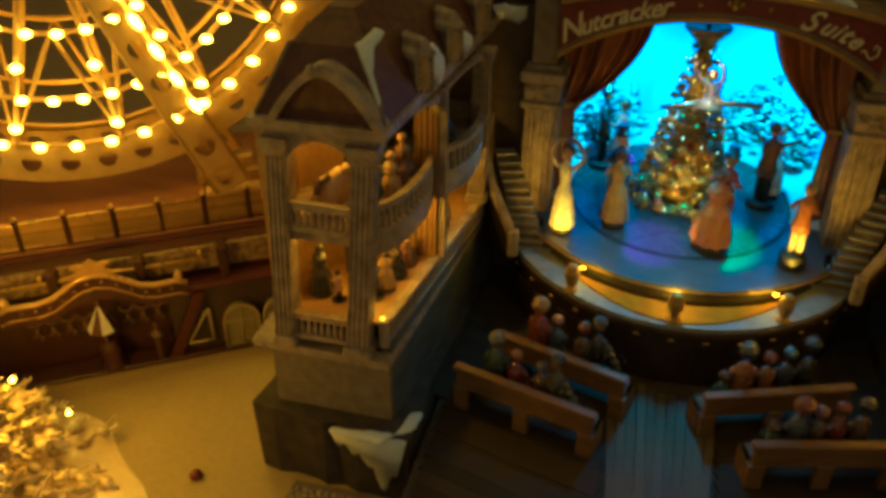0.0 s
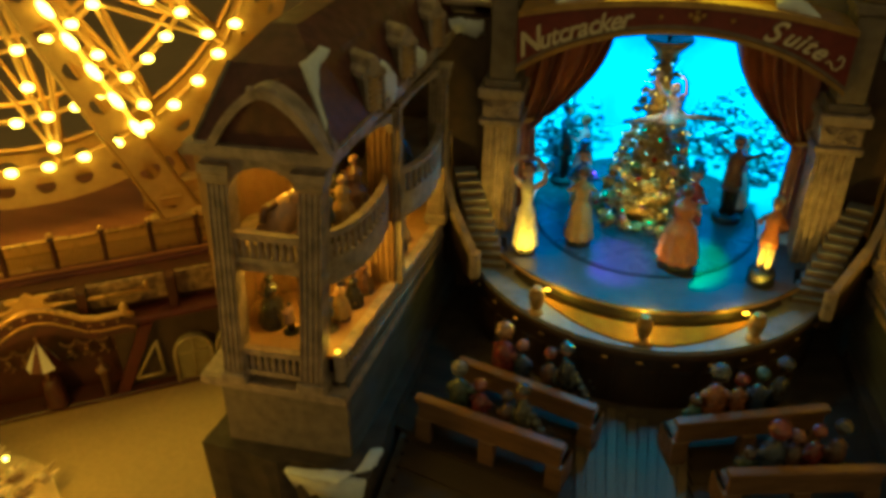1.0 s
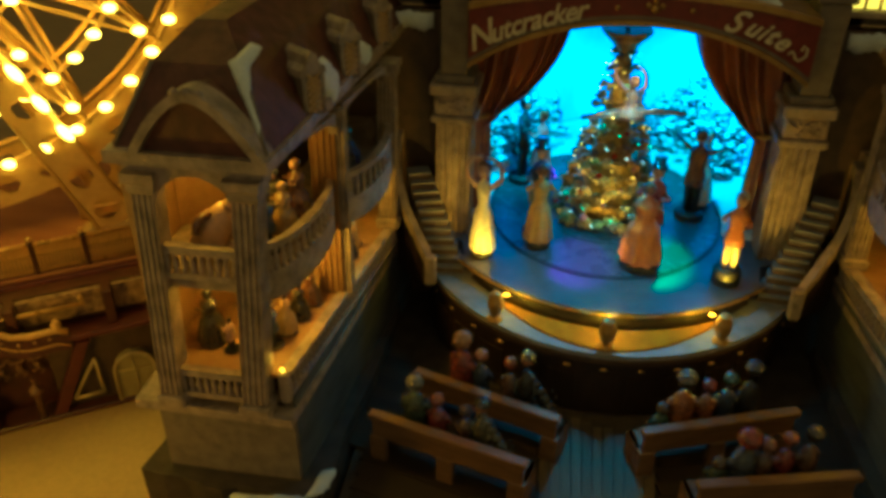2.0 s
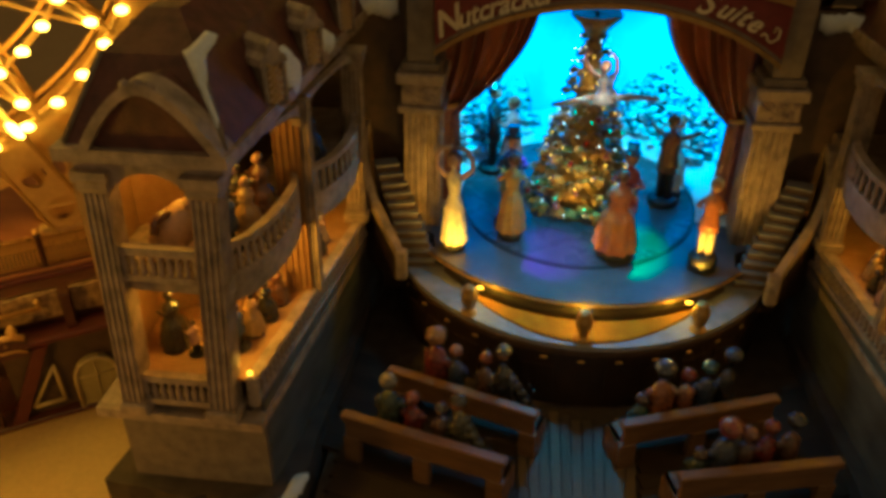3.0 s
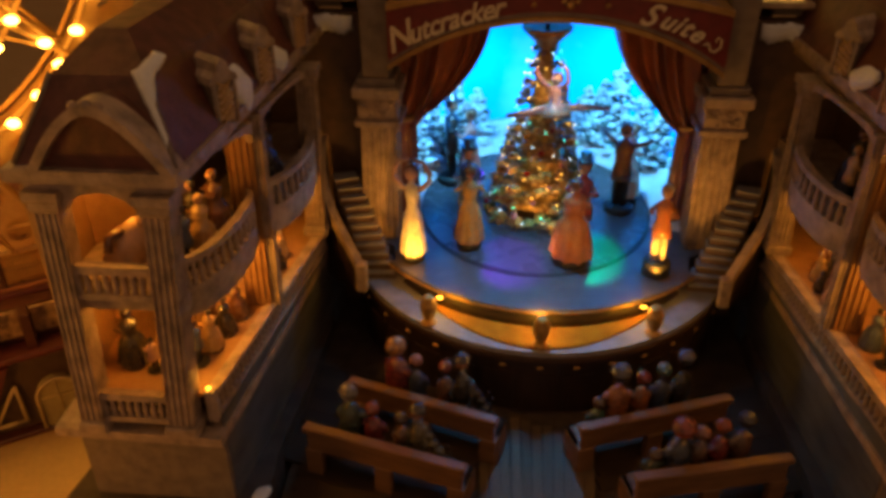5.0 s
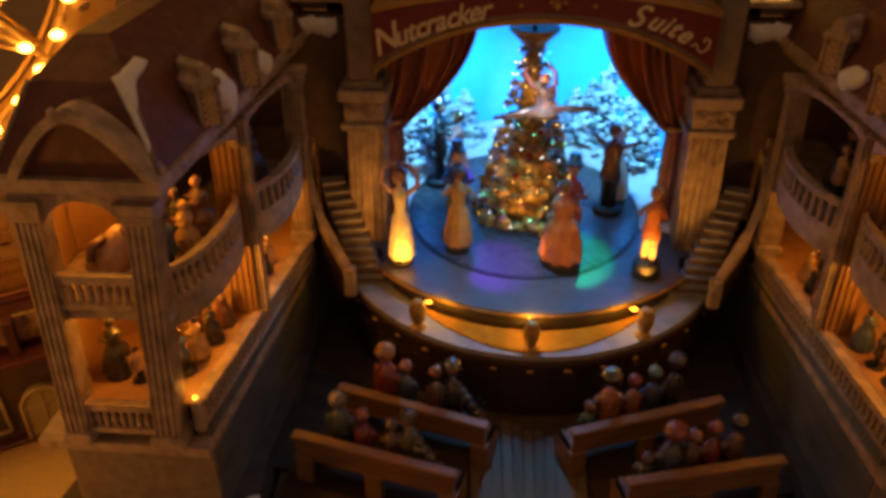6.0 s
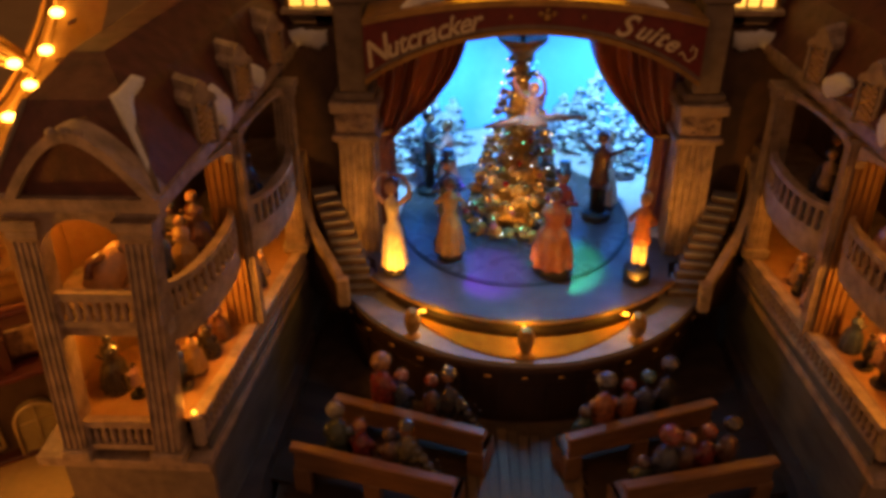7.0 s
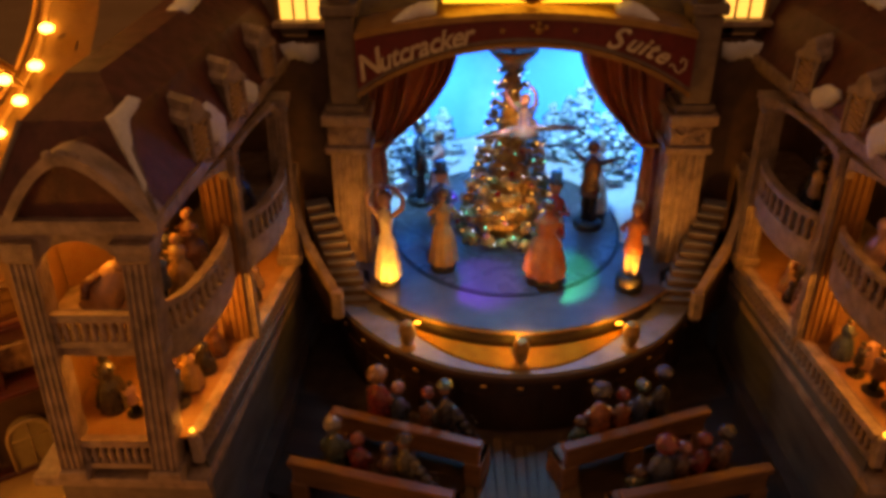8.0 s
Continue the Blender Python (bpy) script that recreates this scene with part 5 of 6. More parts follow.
# along the pew, height, head radius, slope and length of cloak, dress, hair, trim, bonnet, words
SEATS = [[(-0.0144, 0.0226, 0.0033, 0, 0.0, L_GREEN, L_GREY, L_GREEN, 0, "grey-haired listener in green"),
          (-0.0062, 0.0172, 0.0027, 0, 0.0, L_RED, L_RUST, L_RED, 0, "small red-haired listener in red"),
          (0.0040, 0.0158, 0.0024, 0, 0.0, L_BROWN, L_HAIR, L_GOLD, 0, "dark-haired child listener in brown"),
          (0.0098, 0.0205, 0.0026, -1, 0.0105, L_OLIVE, L_BLACK, L_SLATE, 1, "bonneted listener with olive cloak spread out")],
         [(-0.0125, 0.0245, 0.0038, 0, 0.0, L_RED, L_BLOND, L_RED, 0, "fair round-headed listener in a red coat"),
          (-0.0050, 0.0192, 0.0026, 0, 0.0, L_BLUE, L_ROSE, L_BLUE, 0, "child listener in a dark blue coat"),
          (0.0062, 0.0198, 0.0025, 0, 0.0, L_BROWN, L_RUST, L_PINK, 0, "rust-haired listener in brown"),
          (0.0122, 0.0238, 0.0026, -1, 0.0095, L_BLACK, L_BLACK, L_SLATE, 1, "listener with a dark cloak spread out")],
         [(-0.0172, 0.0100, 0.0024, 0, 0.0, L_GREEN, L_HAIR, L_GREEN, 0, "very small listener in dull green"),
          (-0.0092, 0.0208, 0.0036, 0, 0.0, L_BLUE, L_RED, L_RED, 1, "listener in a broad red bonnet"),
          (-0.0026, 0.0172, 0.0026, 0, 0.0, L_BROWN, L_ROSE, L_BROWN, 0, "listener in brown leaning to a neighbour"),
          (0.0042, 0.0190, 0.0025, 0, 0.0, L_RED, L_RUST, L_RED, 0, "red-haired listener in dark red"),
          (0.0118, 0.0205, 0.0027, 0, 0.0, L_BROWN, L_BLACK, L_SLATE, 1, "listener in brown with a dark hat")],
         [(-0.0187, 0.0110, 0.0024, 0, 0.0, L_TEAL, L_HAIR, L_TEAL, 0, "very small listener in teal"),
          (-0.0118, 0.0232, 0.0034, 0, 0.0, L_ORANGE, L_BLACK, L_SLATE, 1, "listener in rust with a dark plumed hat"),
          (-0.0030, 0.0188, 0.0026, 0, 0.0, L_ORANGE, L_RED, L_RED, 0, "red-capped listener in rust"),
          (0.0045, 0.0208, 0.0027, 0, 0.0, L_BLUE, L_TEAL, L_BLUE, 0, "listener in dark blue with a teal cap"),
          (0.0124, 0.0240, 0.0029, 0, 0.0, L_BLACK, L_BLACK, L_BLUE, 1, "tall listener in black with a hat")]]
for (pw, h), row in zip(PEWS, SEATS):
    for x, tall, head, lean, cloak, dress, hair, trim, bonnet, words in row:
        p = Matrix.LocRotScale(pw.location, pw.rotation_euler, None) @ Vector((x, 0.0085, h * 0.50 + 0.0001))
        listener(f"{words} seated on a pew", p, tall + 0.0035, head, lean, cloak, [dress, L_FACE, hair, trim],
                 math.degrees(pw.rotation_euler.z) + (x * 9100) % 40 - 20 + (0 if not cloak else 180), bonnet)

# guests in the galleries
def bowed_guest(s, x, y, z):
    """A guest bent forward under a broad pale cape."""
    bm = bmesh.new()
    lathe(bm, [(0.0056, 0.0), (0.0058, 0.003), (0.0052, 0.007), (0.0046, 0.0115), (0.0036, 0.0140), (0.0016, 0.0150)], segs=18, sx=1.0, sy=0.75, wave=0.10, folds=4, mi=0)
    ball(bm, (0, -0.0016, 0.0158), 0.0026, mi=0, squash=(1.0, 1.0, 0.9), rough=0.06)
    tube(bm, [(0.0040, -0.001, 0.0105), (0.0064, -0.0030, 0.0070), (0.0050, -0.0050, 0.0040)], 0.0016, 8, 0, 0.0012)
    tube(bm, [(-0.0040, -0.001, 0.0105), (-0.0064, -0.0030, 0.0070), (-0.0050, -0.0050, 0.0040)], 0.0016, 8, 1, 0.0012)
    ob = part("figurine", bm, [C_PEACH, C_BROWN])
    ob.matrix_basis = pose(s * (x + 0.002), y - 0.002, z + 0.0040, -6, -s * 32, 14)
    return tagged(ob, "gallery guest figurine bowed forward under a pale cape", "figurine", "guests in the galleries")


rg = random.Random(9)
for s in (-1, 1):
    for z, spots in ((0.0705, ((0.1270, -0.1000), (0.1195, -0.1030), (0.1125, -0.0985), (0.1075, -0.0985), (0.1055, -0.091), (0.1035, -0.083), (0.1085, -0.080), (0.1025, -0.074), (0.1045, -0.044), (0.1015, -0.036))),
                     (0.1051, ((0.1195, -0.1020), (0.1060, -0.096), (0.1030, -0.089), (0.1075, -0.083), (0.1020, -0.079), (0.1005, -0.050), (0.0975, -0.040), (0.1010, -0.033)))):
        for i, (x, y) in enumerate(spots):
            # front guests: silhouette shade is put into black clothes, faces and hair
            front = z < 0.1 and i < 3
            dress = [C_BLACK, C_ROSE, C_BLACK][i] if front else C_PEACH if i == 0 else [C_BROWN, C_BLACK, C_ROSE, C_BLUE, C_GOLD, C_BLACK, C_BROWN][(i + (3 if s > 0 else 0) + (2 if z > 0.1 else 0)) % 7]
            cn = {C_BLACK: "black", C_ROSE: "peach", C_PEACH: "pale peach", C_PINK: "pink", C_BROWN: "brown", C_BLUE: "blue", C_GOLD: "ochre"}[dress]
            tall = (0.0205, 0.0125, 0.0180)[i] if front else rg.uniform(0.0125, 0.0165) if z < 0.1 else 0.0205 if i == 0 else rg.uniform(0.0195, 0.0250)
            g = figurine("figurine", f"gallery guest figurine in {cn} behind the balustrade", "guests in the galleries", (s * x, y, z), tall,
                         [dress, C_BLACK if front and dress is C_BLACK else SKIN, C_PEACH if dress is C_PEACH else C_BLACK if front else rg.choice([C_HAIR, C_GOLD, C_BLACK]), BLACK], s * 80 + rg.uniform(-40, 40), rg.random() < 0.75, "hold", wide=1.9 if dress is C_PEACH else 1.55)
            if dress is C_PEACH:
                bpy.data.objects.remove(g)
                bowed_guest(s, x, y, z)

# smaller guests crowded behind the parapet of the back bay
rh = random.Random(5)
for s in (-1, 1):
    for i, (x, y, tall, dress) in enumerate(((0.0978, -0.0350, 0.0115, C_GOLD), (0.0966, -0.0420, 0.0100, C_BLACK), (0.0990, -0.0445, 0.0120, C_BROWN), (0.0968, -0.0500, 0.0100, C_ROSE), (0.1000, -0.0525, 0.0125, C_BLACK), (0.1012, -0.0300, 0.0130, C_BROWN))):
        cn = {C_BLACK: "black", C_ROSE: "peach", C_BROWN: "brown", C_GOLD: "ochre"}[dress]
        figurine("figurine", f"small gallery guest figurine in {cn} crowded behind the parapet", "guests in the galleries", (s * x, y, 0.0705), tall,
                 [dress, SKIN, C_GOLD if i % 2 else C_GREY, BLACK], s * 80 + rh.uniform(-30, 30), True, "hold", wide=1.5)

# ---- Christmas tree on the turntable ----
TREE = Vector((-0.001, 0.0285, stage_z(0.0285) + 0.0007))
tree = thing("christmas_tree", "gilded Christmas tree with coloured baubles and tiny lights", "tree", TREE)
bm = bmesh.new()
tube(bm, [(0, 0, 0), (0, 0, 0.08)], 0.0035, 8, 0, 0.0008)
part("trunk", bm, BARK, tree)
rt = random.Random(2)


def tree_r(z):
    """Radius of the crown at a height above its foot."""
    f = z / 0.084
    return 0.0186 * (1 - f) ** 1.15 + 0.0028


lobes = []
for tier in range(12):
    z = 0.0022 + 0.0062 * tier
    r = tree_r(z)
    cnt = max(5, int(2 * math.pi * r / 0.0062))
    for k in range(cnt):
        t = 2 * math.pi * (k + 0.5 * (tier % 2) + rt.uniform(-0.2, 0.2)) / cnt
        rr = (r - 0.0014) * rt.uniform(0.86, 1.10)
        lobes.append((rr * math.cos(t), rr * math.sin(t), z + rt.uniform(-0.0012, 0.0012), t, (0.0031 - 0.0014 * tier / 12) * rt.uniform(0.85, 1.2), rt.random()))
for mat, lo, hi, lab in ((TINSEL, 0.0, 0.84, "gilded boughs"), (GREENFIR, 0.84, 1.0, "green boughs")):
    bm = bmesh.new()
    for x, y, z, t, size, pick in lobes:
        if not lo <= pick < hi:
            continue
        ball(bm, (x, y, z), size * 0.82, sub=2, squash=(1.0, 1.0, 0.72), rough=0.5, rnd=rt)
        for q in range(16):
            a, b = rt.uniform(-1.5, 1.5), rt.uniform(-0.9, 0.8)
            d = Vector((math.cos(t + a) * math.cos(b), math.sin(t + a) * math.cos(b), math.sin(b) * 0.8 - 0.15))
            p = Vector((x, y, z)) + d * size * 0.5
            tube(bm, [p, p + d * size * rt.uniform(0.55, 0.95)], size * 0.20, 4, 0, size * 0.05)
    part("crown", bm, mat, tree, lab)
bm = bmesh.new()
lathe(bm, [(0.0140, 0.001), (0.0130, 0.006), (0.0108, 0.016), (0.0080, 0.030), (0.0052, 0.048), (0.0030, 0.064), (0.002, 0.076)], segs=20)
part("bough_core", bm, TINSEL, tree)
balls = []
for m in BAUBLES:
    bm = bmesh.new()
    ball(bm, (0, 0, 0), 1.0, sub=2)
    o = part("bauble", bm, m, tree, "glossy bauble")
    balls.append(o)
for i in range(64):
    z = 0.002 + 0.074 * (i / 72) ** 1.35
    r = tree_r(z) * rt.uniform(0.95, 1.1)
    t = i * 2.399963
    m = Matrix.Translation((r * math.cos(t), r * math.sin(t), z)) @ Matrix.Scale(rt.uniform(0.0008, 0.0016) * (1.2 if z < 0.025 else 0.8), 4)
    o = balls[i % 4]
    if i < 4:
        o.matrix_basis = m
    else:
        piece("bauble", o.data, tree, m)
lights = []
for m in TREEBULBS:
    bm = bmesh.new()
    ball(bm, (0, 0, 0), 0.00034, sub=1)
    lights.append(part("fairy_light", bm, m, tree, "tiny lit bulb"))
for i in range(110):
    z = 0.001 + 0.070 * (i / 110) ** 1.2
    r = tree_r(z) * rt.uniform(0.98, 1.1) + 0.0007
    t = i * 2.399963 + 1.1
    m = Matrix.Translation((r * math.cos(t), r * math.sin(t), z))
    o = lights[(0, 0, 1, 0, 2)[i % 5]]
    piece("fairy_light", o.data, tree, m)
for i, o in enumerate(lights):
    o.matrix_basis = Matrix.Translation((0.017 * math.cos(i * 2 - 2.2), 0.017 * math.sin(i * 2 - 2.2), 0.004))
bm = bmesh.new()
lathe(bm, [(0.0030, 0.0), (0.0040, 0.003), (0.0022, 0.005), (0.0032, 0.0065), (0.0062, 0.0100), (0.0102, 0.0140), (0.0098, 0.0150), (0.0040, 0.0138)], (0, 0, 0.0645), 14, wave=0.12)
part("topper", bm, TINSEL, tree, "flared gilded topper")


# ---- snowy pines before the backcloth ----
def pine(x, y, h, r, seed, z0=None):
    p = random.Random(seed)
    z0 = stage_z(y) if z0 is None else z0
    ob = thing("snowy_pine", "small snow-covered pine against the lit backcloth", "tree", (x, y, z0), "pines behind the stage")
    bm = bmesh.new()
    tube(bm, [(0, 0, 0), (0, 0, h * 0.8)], 0.0012, 6, 0, 0.0004)
    part("trunk", bm, BARK, ob)
    for nm, mat, grow, cnt in (("crown", PINE, 1.0, 60), ("snow", FROST, 1.2, 150)):
        bm = bmesh.new()
        for k in range(cnt):
            f = (k + 0.5) / cnt
            t = k * 2.399963 + (0.7 if nm == "snow" else 0)
            rr = r * (1 - f) ** 0.8 * (0.75 + 0.45 * math.sin(f * 21 + seed + 1.5 * math.sin(t))) * p.uniform(0.5, 1.15) * grow + 0.0004
            q = (rr * math.cos(t), rr * math.sin(t) * 0.7, h * (0.08 + 0.92 * f) + p.uniform(-0.001, 0.001) + (0.0006 if nm == "snow" else 0))
            ball(bm, q, p.uniform(0.0010, 0.0028) * (1.15 - 0.6 * f), sub=1, squash=(1.25, 1.1, 0.75), rough=0.7, rnd=p)
        part(nm, bm, mat, ob)


for i, (x, y, h, r) in enumerate(((0.0375, 0.0790, 0.044, 0.0135), (0.0480, 0.0705, 0.036, 0.0120), (0.0230, 0.0855, 0.030, 0.0100), (0.0545, 0.0600, 0.032, 0.0105), (0.0300, 0.0840, 0.034, 0.0100),
                                  (-0.0400, 0.0770, 0.036, 0.0105), (-0.0505, 0.0665, 0.032, 0.0100), (-0.0300, 0.0850, 0.028, 0.0080), (-0.0565, 0.0540, 0.028, 0.0080))):
    pine(x, y, h, r, 40 + i)
bm = bmesh.new()
rb = random.Random(8)
rows = []
for k in range(73):
    t = radians(-14 + 208 * k / 72)
    e = max(0.0, math.sin(t)) ** 0.5
    row = []
    for j in range(9):
        f = j / 8
        r = 0.0508 + 0.0155 * f
        x, y = 0.0 + (r - 0.001 * (1 - f)) * math.cos(t) - 0.002 * (1 - f), 0.0282 + r * math.sin(t)
        h = 0.0005 + (0.0105 * e + 0.003) * f ** 1.4 * (1 + 0.22 * math.sin(5 * t + 1) + 0.12 * math.sin(13 * t)) + rb.uniform(0, 0.0006)
        row.append(bm.verts.new((x, y, stage_z(y) + h)))
    row.append(bm.verts.new((row[-1].co.x, row[-1].co.y, 0.056)))
    row.append(bm.verts.new((row[0].co.x, row[0].co.y, 0.056)))
    rows.append(row)
for a, b in zip(rows, rows[1:]):
    n = len(a)
    for j in range(n):
        bm.faces.new((a[j], b[j], b[(j + 1) % n], a[(j + 1) % n]))
bm.faces.new(rows[0])
bm.faces.new(rows[-1][::-1])
tagged(part("snow_bank", bm, SNOW, smooth=True), "smooth bank of snow rising from the turntable to the backcloth", "snow", kind="stuff")


# ---- fairground ride: front building with deck and railing ----
ride = thing("fairground_ride", "dark red and gold fairground building under the big wheel", "fairground model", fair(0, 0.04, TABLE_Z))
FM = Matrix((( U.x, -N.x, 0, FAIR.x), (U.y, -N.y, 0, FAIR.y), (0, 0, 1, 0), (0, 0, 0, 1)))


def fbox(bm, a0, a1, b0, b1, z0, z1, bevel=0.0, mi=0):
    box(bm, a0, a1, b0, b1, z0, z1, bevel, m=FM, mi=mi)


def fpoly(bm, pts, b0, b1, mi=0):
    """An outline of (along, height) given depth from b0 to b1 behind the front."""
    a = [bm.verts.new(FM @ Vector((u, b0, z))) for u, z in pts]
    b = [bm.verts.new(FM @ Vector((u, b1, z))) for u, z in pts]
    k = len(pts)
    fs = [bm.faces.new(a), bm.faces.new(b[::-1])]
    for i in range(k):
        fs.append(bm.faces.new((a[i], b[i], b[(i + 1) % k], a[(i + 1) % k])))
    for f in fs:
        f.material_index = mi


def ftube(bm, pts, r, segs=6, mi=0):
    tube(bm, [FM @ Vector(p) for p in pts], r, segs, mi)


bm = bmesh.new()
fbox(bm, -0.20, 0.082, 0.0, 0.012, TABLE_Z, -0.0045, 0.0006)
part("front_step", bm, FAIRDARK, ride)
bm = bmesh.new()
fbox(bm, -0.20, 0.080, 0.014, 0.120, TABLE_Z, 0.047)
part("body", bm, FAIRDARK, ride)
bm = bmesh.new()
fbox(bm, -0.20, 0.085, 0.0245, 0.130, 0.0472, 0.0500, 0.0006)
deck = part("deck", bm, FAIRDECK, ride, "varnished wooden deck boards")
# railing with posts, bars and balls
bm = bmesh.new()
ftube(bm, [(-0.20, 0.0265, 0.0632), (0.085, 0.0265, 0.0632)], 0.0011, 8)
ftube(bm, [(-0.20, 0.0265, 0.0512), (0.085, 0.0265, 0.0512)], 0.0008, 8)
rail = part("railing", bm, FAIRGOLD, ride, "gilded deck railing")
bm = bmesh.new()
lathe(bm, [(0.0014, 0), (0.0011, 0.002), (0.0011, 0.0130), (0.0016, 0.0135), (0.0016, 0.0142), (0.0008, 0.0146), (0.0013, 0.0158), (0.0006, 0.0170)], segs=8)
post = part("post", bm, FAIRDARK, rail)
post.matrix_basis = Matrix.Translation(fair(-0.1940, 0.0262, 0.0500))
for k in range(1, 14):
    piece("post", post.data, rail, Matrix.Translation(fair(-0.1940 + 0.0199 * k, 0.0262, 0.0500)))
bm = bmesh.new()
box(bm, -0.00045, 0.00045, -0.0004, 0.0004, 0, 0.0115)
bar = part("bar", bm, FAIRGOLD, rail)
bar.matrix_basis = Matrix.Translation(fair(-0.1, 0.0268, 0.0515))
for k in range(118):
    a = -0.098 + 0.0015 * k
    piece("bar", bar.data, rail, Matrix.Translation(fair(a, 0.0268, 0.0515)) @ Matrix.Rotation(radians(33.5), 4, "Z"))
bm = bmesh.new()
fbox(bm, -0.20, 0.085, 0.0272, 0.0281, 0.0575, 0.0630)
part("rail_panel", bm, FAIRGOLD, rail, "gilded plain band under the top rail")
bm = bmesh.new()
fbox(bm, -0.20, 0.085, 0.0276, 0.0281, 0.0512, 0.0574)
part("rail_backing", bm, FAIRSWAG, rail, "dull panel behind the bars")
for k in range(14):
    bm = bmesh.new()
    ball(bm, fair(-0.1940 + 0.0199 * k, 0.0262, 0.0660), 0.0014, sub=2)
    part("knob", bm, FAIRGOLD, rail)
bm = bmesh.new()
fbox(bm, -0.20, 0.086, 0.0215, 0.0262, 0.0462, 0.0486, 0.0005)
part("cornice", bm, FAIRRED, ride, "dark red cornice under the deck")
# picture panels under the deck
bm = bmesh.new()
fbox(bm, -0.0160, 0.0160, 0.0, 0.0022, 0, 0.0118, 0.0003)
for v in bm.verts:
    v.co = FM.inverted() @ v.co
pan = part("picture_panel", bm, FAIRTAN, ride, "faded painted panel")
pan.matrix_basis = FM @ Matrix.Translation((-0.150, 0.0118, 0.0345))
for k in range(1, 7):
    piece("picture_panel", pan.data, ride, FM @ Matrix.Translation((-0.150 + 0.0362 * k, 0.0118, 0.0345)))
for k in range(8):
    bm = bmesh.new()
    a = -0.1681 + 0.0362 * k
    fbox(bm, a - 0.0020, a + 0.0020, 0.0060, 0.0150, 0.0305, 0.0470, 0.0004)
    part("pilaster", bm, FAIRDARK, ride)
bm = bmesh.new()
fbox(bm, 0.028, 0.082, 0.0020, 0.0138, 0.0290, 0.0315, 0.0005)
part("beam", bm, FAIRRED, ride, "red beam over the doors")
# canopies with curved gilded crest
for c in (-0.006, -0.094):
    crest = [(c - 0.040, 0.0350), (c - 0.036, 0.0366), (c - 0.024, 0.0364), (c - 0.018, 0.0378), (c - 0.012, 0.0418), (c - 0.006, 0.0452), (c, 0.0464), (c + 0.006, 0.0452), (c + 0.012, 0.0418),
             (c + 0.018, 0.0378), (c + 0.024, 0.0364), (c + 0.034, 0.0366), (c + 0.038, 0.0350)]
    bm = bmesh.new()
    fpoly(bm, [(c - 0.040, 0.0268), (c - 0.020, 0.0266), (c - 0.010, 0.0318), (c, 0.0338), (c + 0.010, 0.0318), (c + 0.020, 0.0266), (c + 0.038, 0.0268)] + crest[::-1], 0.0015, 0.0045)
    can = part("canopy", bm, FAIRPLUM, ride, "dark plum canopy board with gilded curved top")
    bm = bmesh.new()
    ftube(bm, [(a, 0.0008, z + 0.0006) for a, z in crest], 0.0013, 8)
    ftube(bm, [(a, 0.0008, z - 0.0060) for a, z in crest], 0.0005, 6)
    part("crest", bm, FAIRGOLD, can)
    bm = bmesh.new()
    fpoly(bm, [(c + q * 0.001, 0.0468 + z * 0.001) for q, z in ((-12, 0.2), (-9, 0.6), (-6, 1.8), (-5.2, 3.4), (-8, 5.2), (-5.6, 6.0), (-3, 5.2), (-1.6, 6.6), (0, 7.6), (1.6, 6.6), (3, 5.2), (5.6, 6.0), (8, 5.2), (5.2, 3.4), (6, 1.8), (9, 0.6), (12, 0.2), (0, -0.6))], 0.0002, 0.0026)
    part("finial", bm, FAIRGOLD, can, "gilded winged crown ornament")
    for da in (0.0345, -0.0365):
        bm = bmesh.new()
        lathe(bm, [(0.0008, 0), (0.0018, 0.0012), (0.0022, 0.0028), (0.0012, 0.0042), (0.0004, 0.0052)], FM @ Vector((c + da, 0.0012, 0.0370)), 10)
        part("end_knob", bm, FAIRGOLD, can, "gilded end knob")
    bm = bmesh.new()
    ftube(bm, [(c - 0.040, 0.0088, 0.0420), (c + 0.046, 0.0088, 0.0420)], 0.0009, 6)
    part("back_rail", bm, FAIRGOLD, can)
    for da in (-0.022, 0.020, 0.045):
        bm = bmesh.new()
        lathe(bm, [(0.0010, 0), (0.0006, 0.0012), (0.0014, 0.0026), (0.0003, 0.0040)], FM @ Vector((c + da, 0.0088, 0.0424)), 8)
        part("small_finial", bm, FAIRGOLD, can)
    bm = bmesh.new()
    for side in (-1, 1):
        for j in range(6):
            q, zz = c + side * (0.003 + 0.0056 * j), (0.0428, 0.0402, 0.0364, 0.0338, 0.0334, 0.0334)[j]
            ball(bm, FM @ Vector((q, 0.0012, zz)), 0.0008, sub=1, squash=(1.3, 1.0, 1.0))
    part("rosette", bm, FAIRTAN, can, "row of dull gilded rosettes")
    bm = bmesh.new()
    for side in (-1, 1):
        for j in range(4):
            q = c + side * (0.009 + 0.0068 * j)
            ftube(bm, [(q - 0.003, 0.0100, 0.0225), (q - 0.0022, 0.0096, 0.0207), (q, 0.0095, 0.0200), (q + 0.0022, 0.0096, 0.0207), (q + 0.003, 0.0100, 0.0225)], 0.0006, 5)
            ball(bm, FM @ Vector((q, 0.0100, 0.0168)), 0.0017, sub=1, squash=(1, 0.5, 1), rough=0.3)
            ftube(bm, [(q - 0.0022, 0.0105, 0.0135), (q, 0.0100, 0.0150), (q + 0.0022, 0.0105, 0.0135), (q + 0.0006, 0.0103, 0.0120)], 0.0005, 5)
    part("swag", bm, FAIRSWAG, can, "dull gold painted swags")
    # striped parasol over a small stall
    bm = bmesh.new()
    nseg = 8
    apex = bm.verts.new(FM @ Vector((c - 0.001, 0.001, 0.0318)))
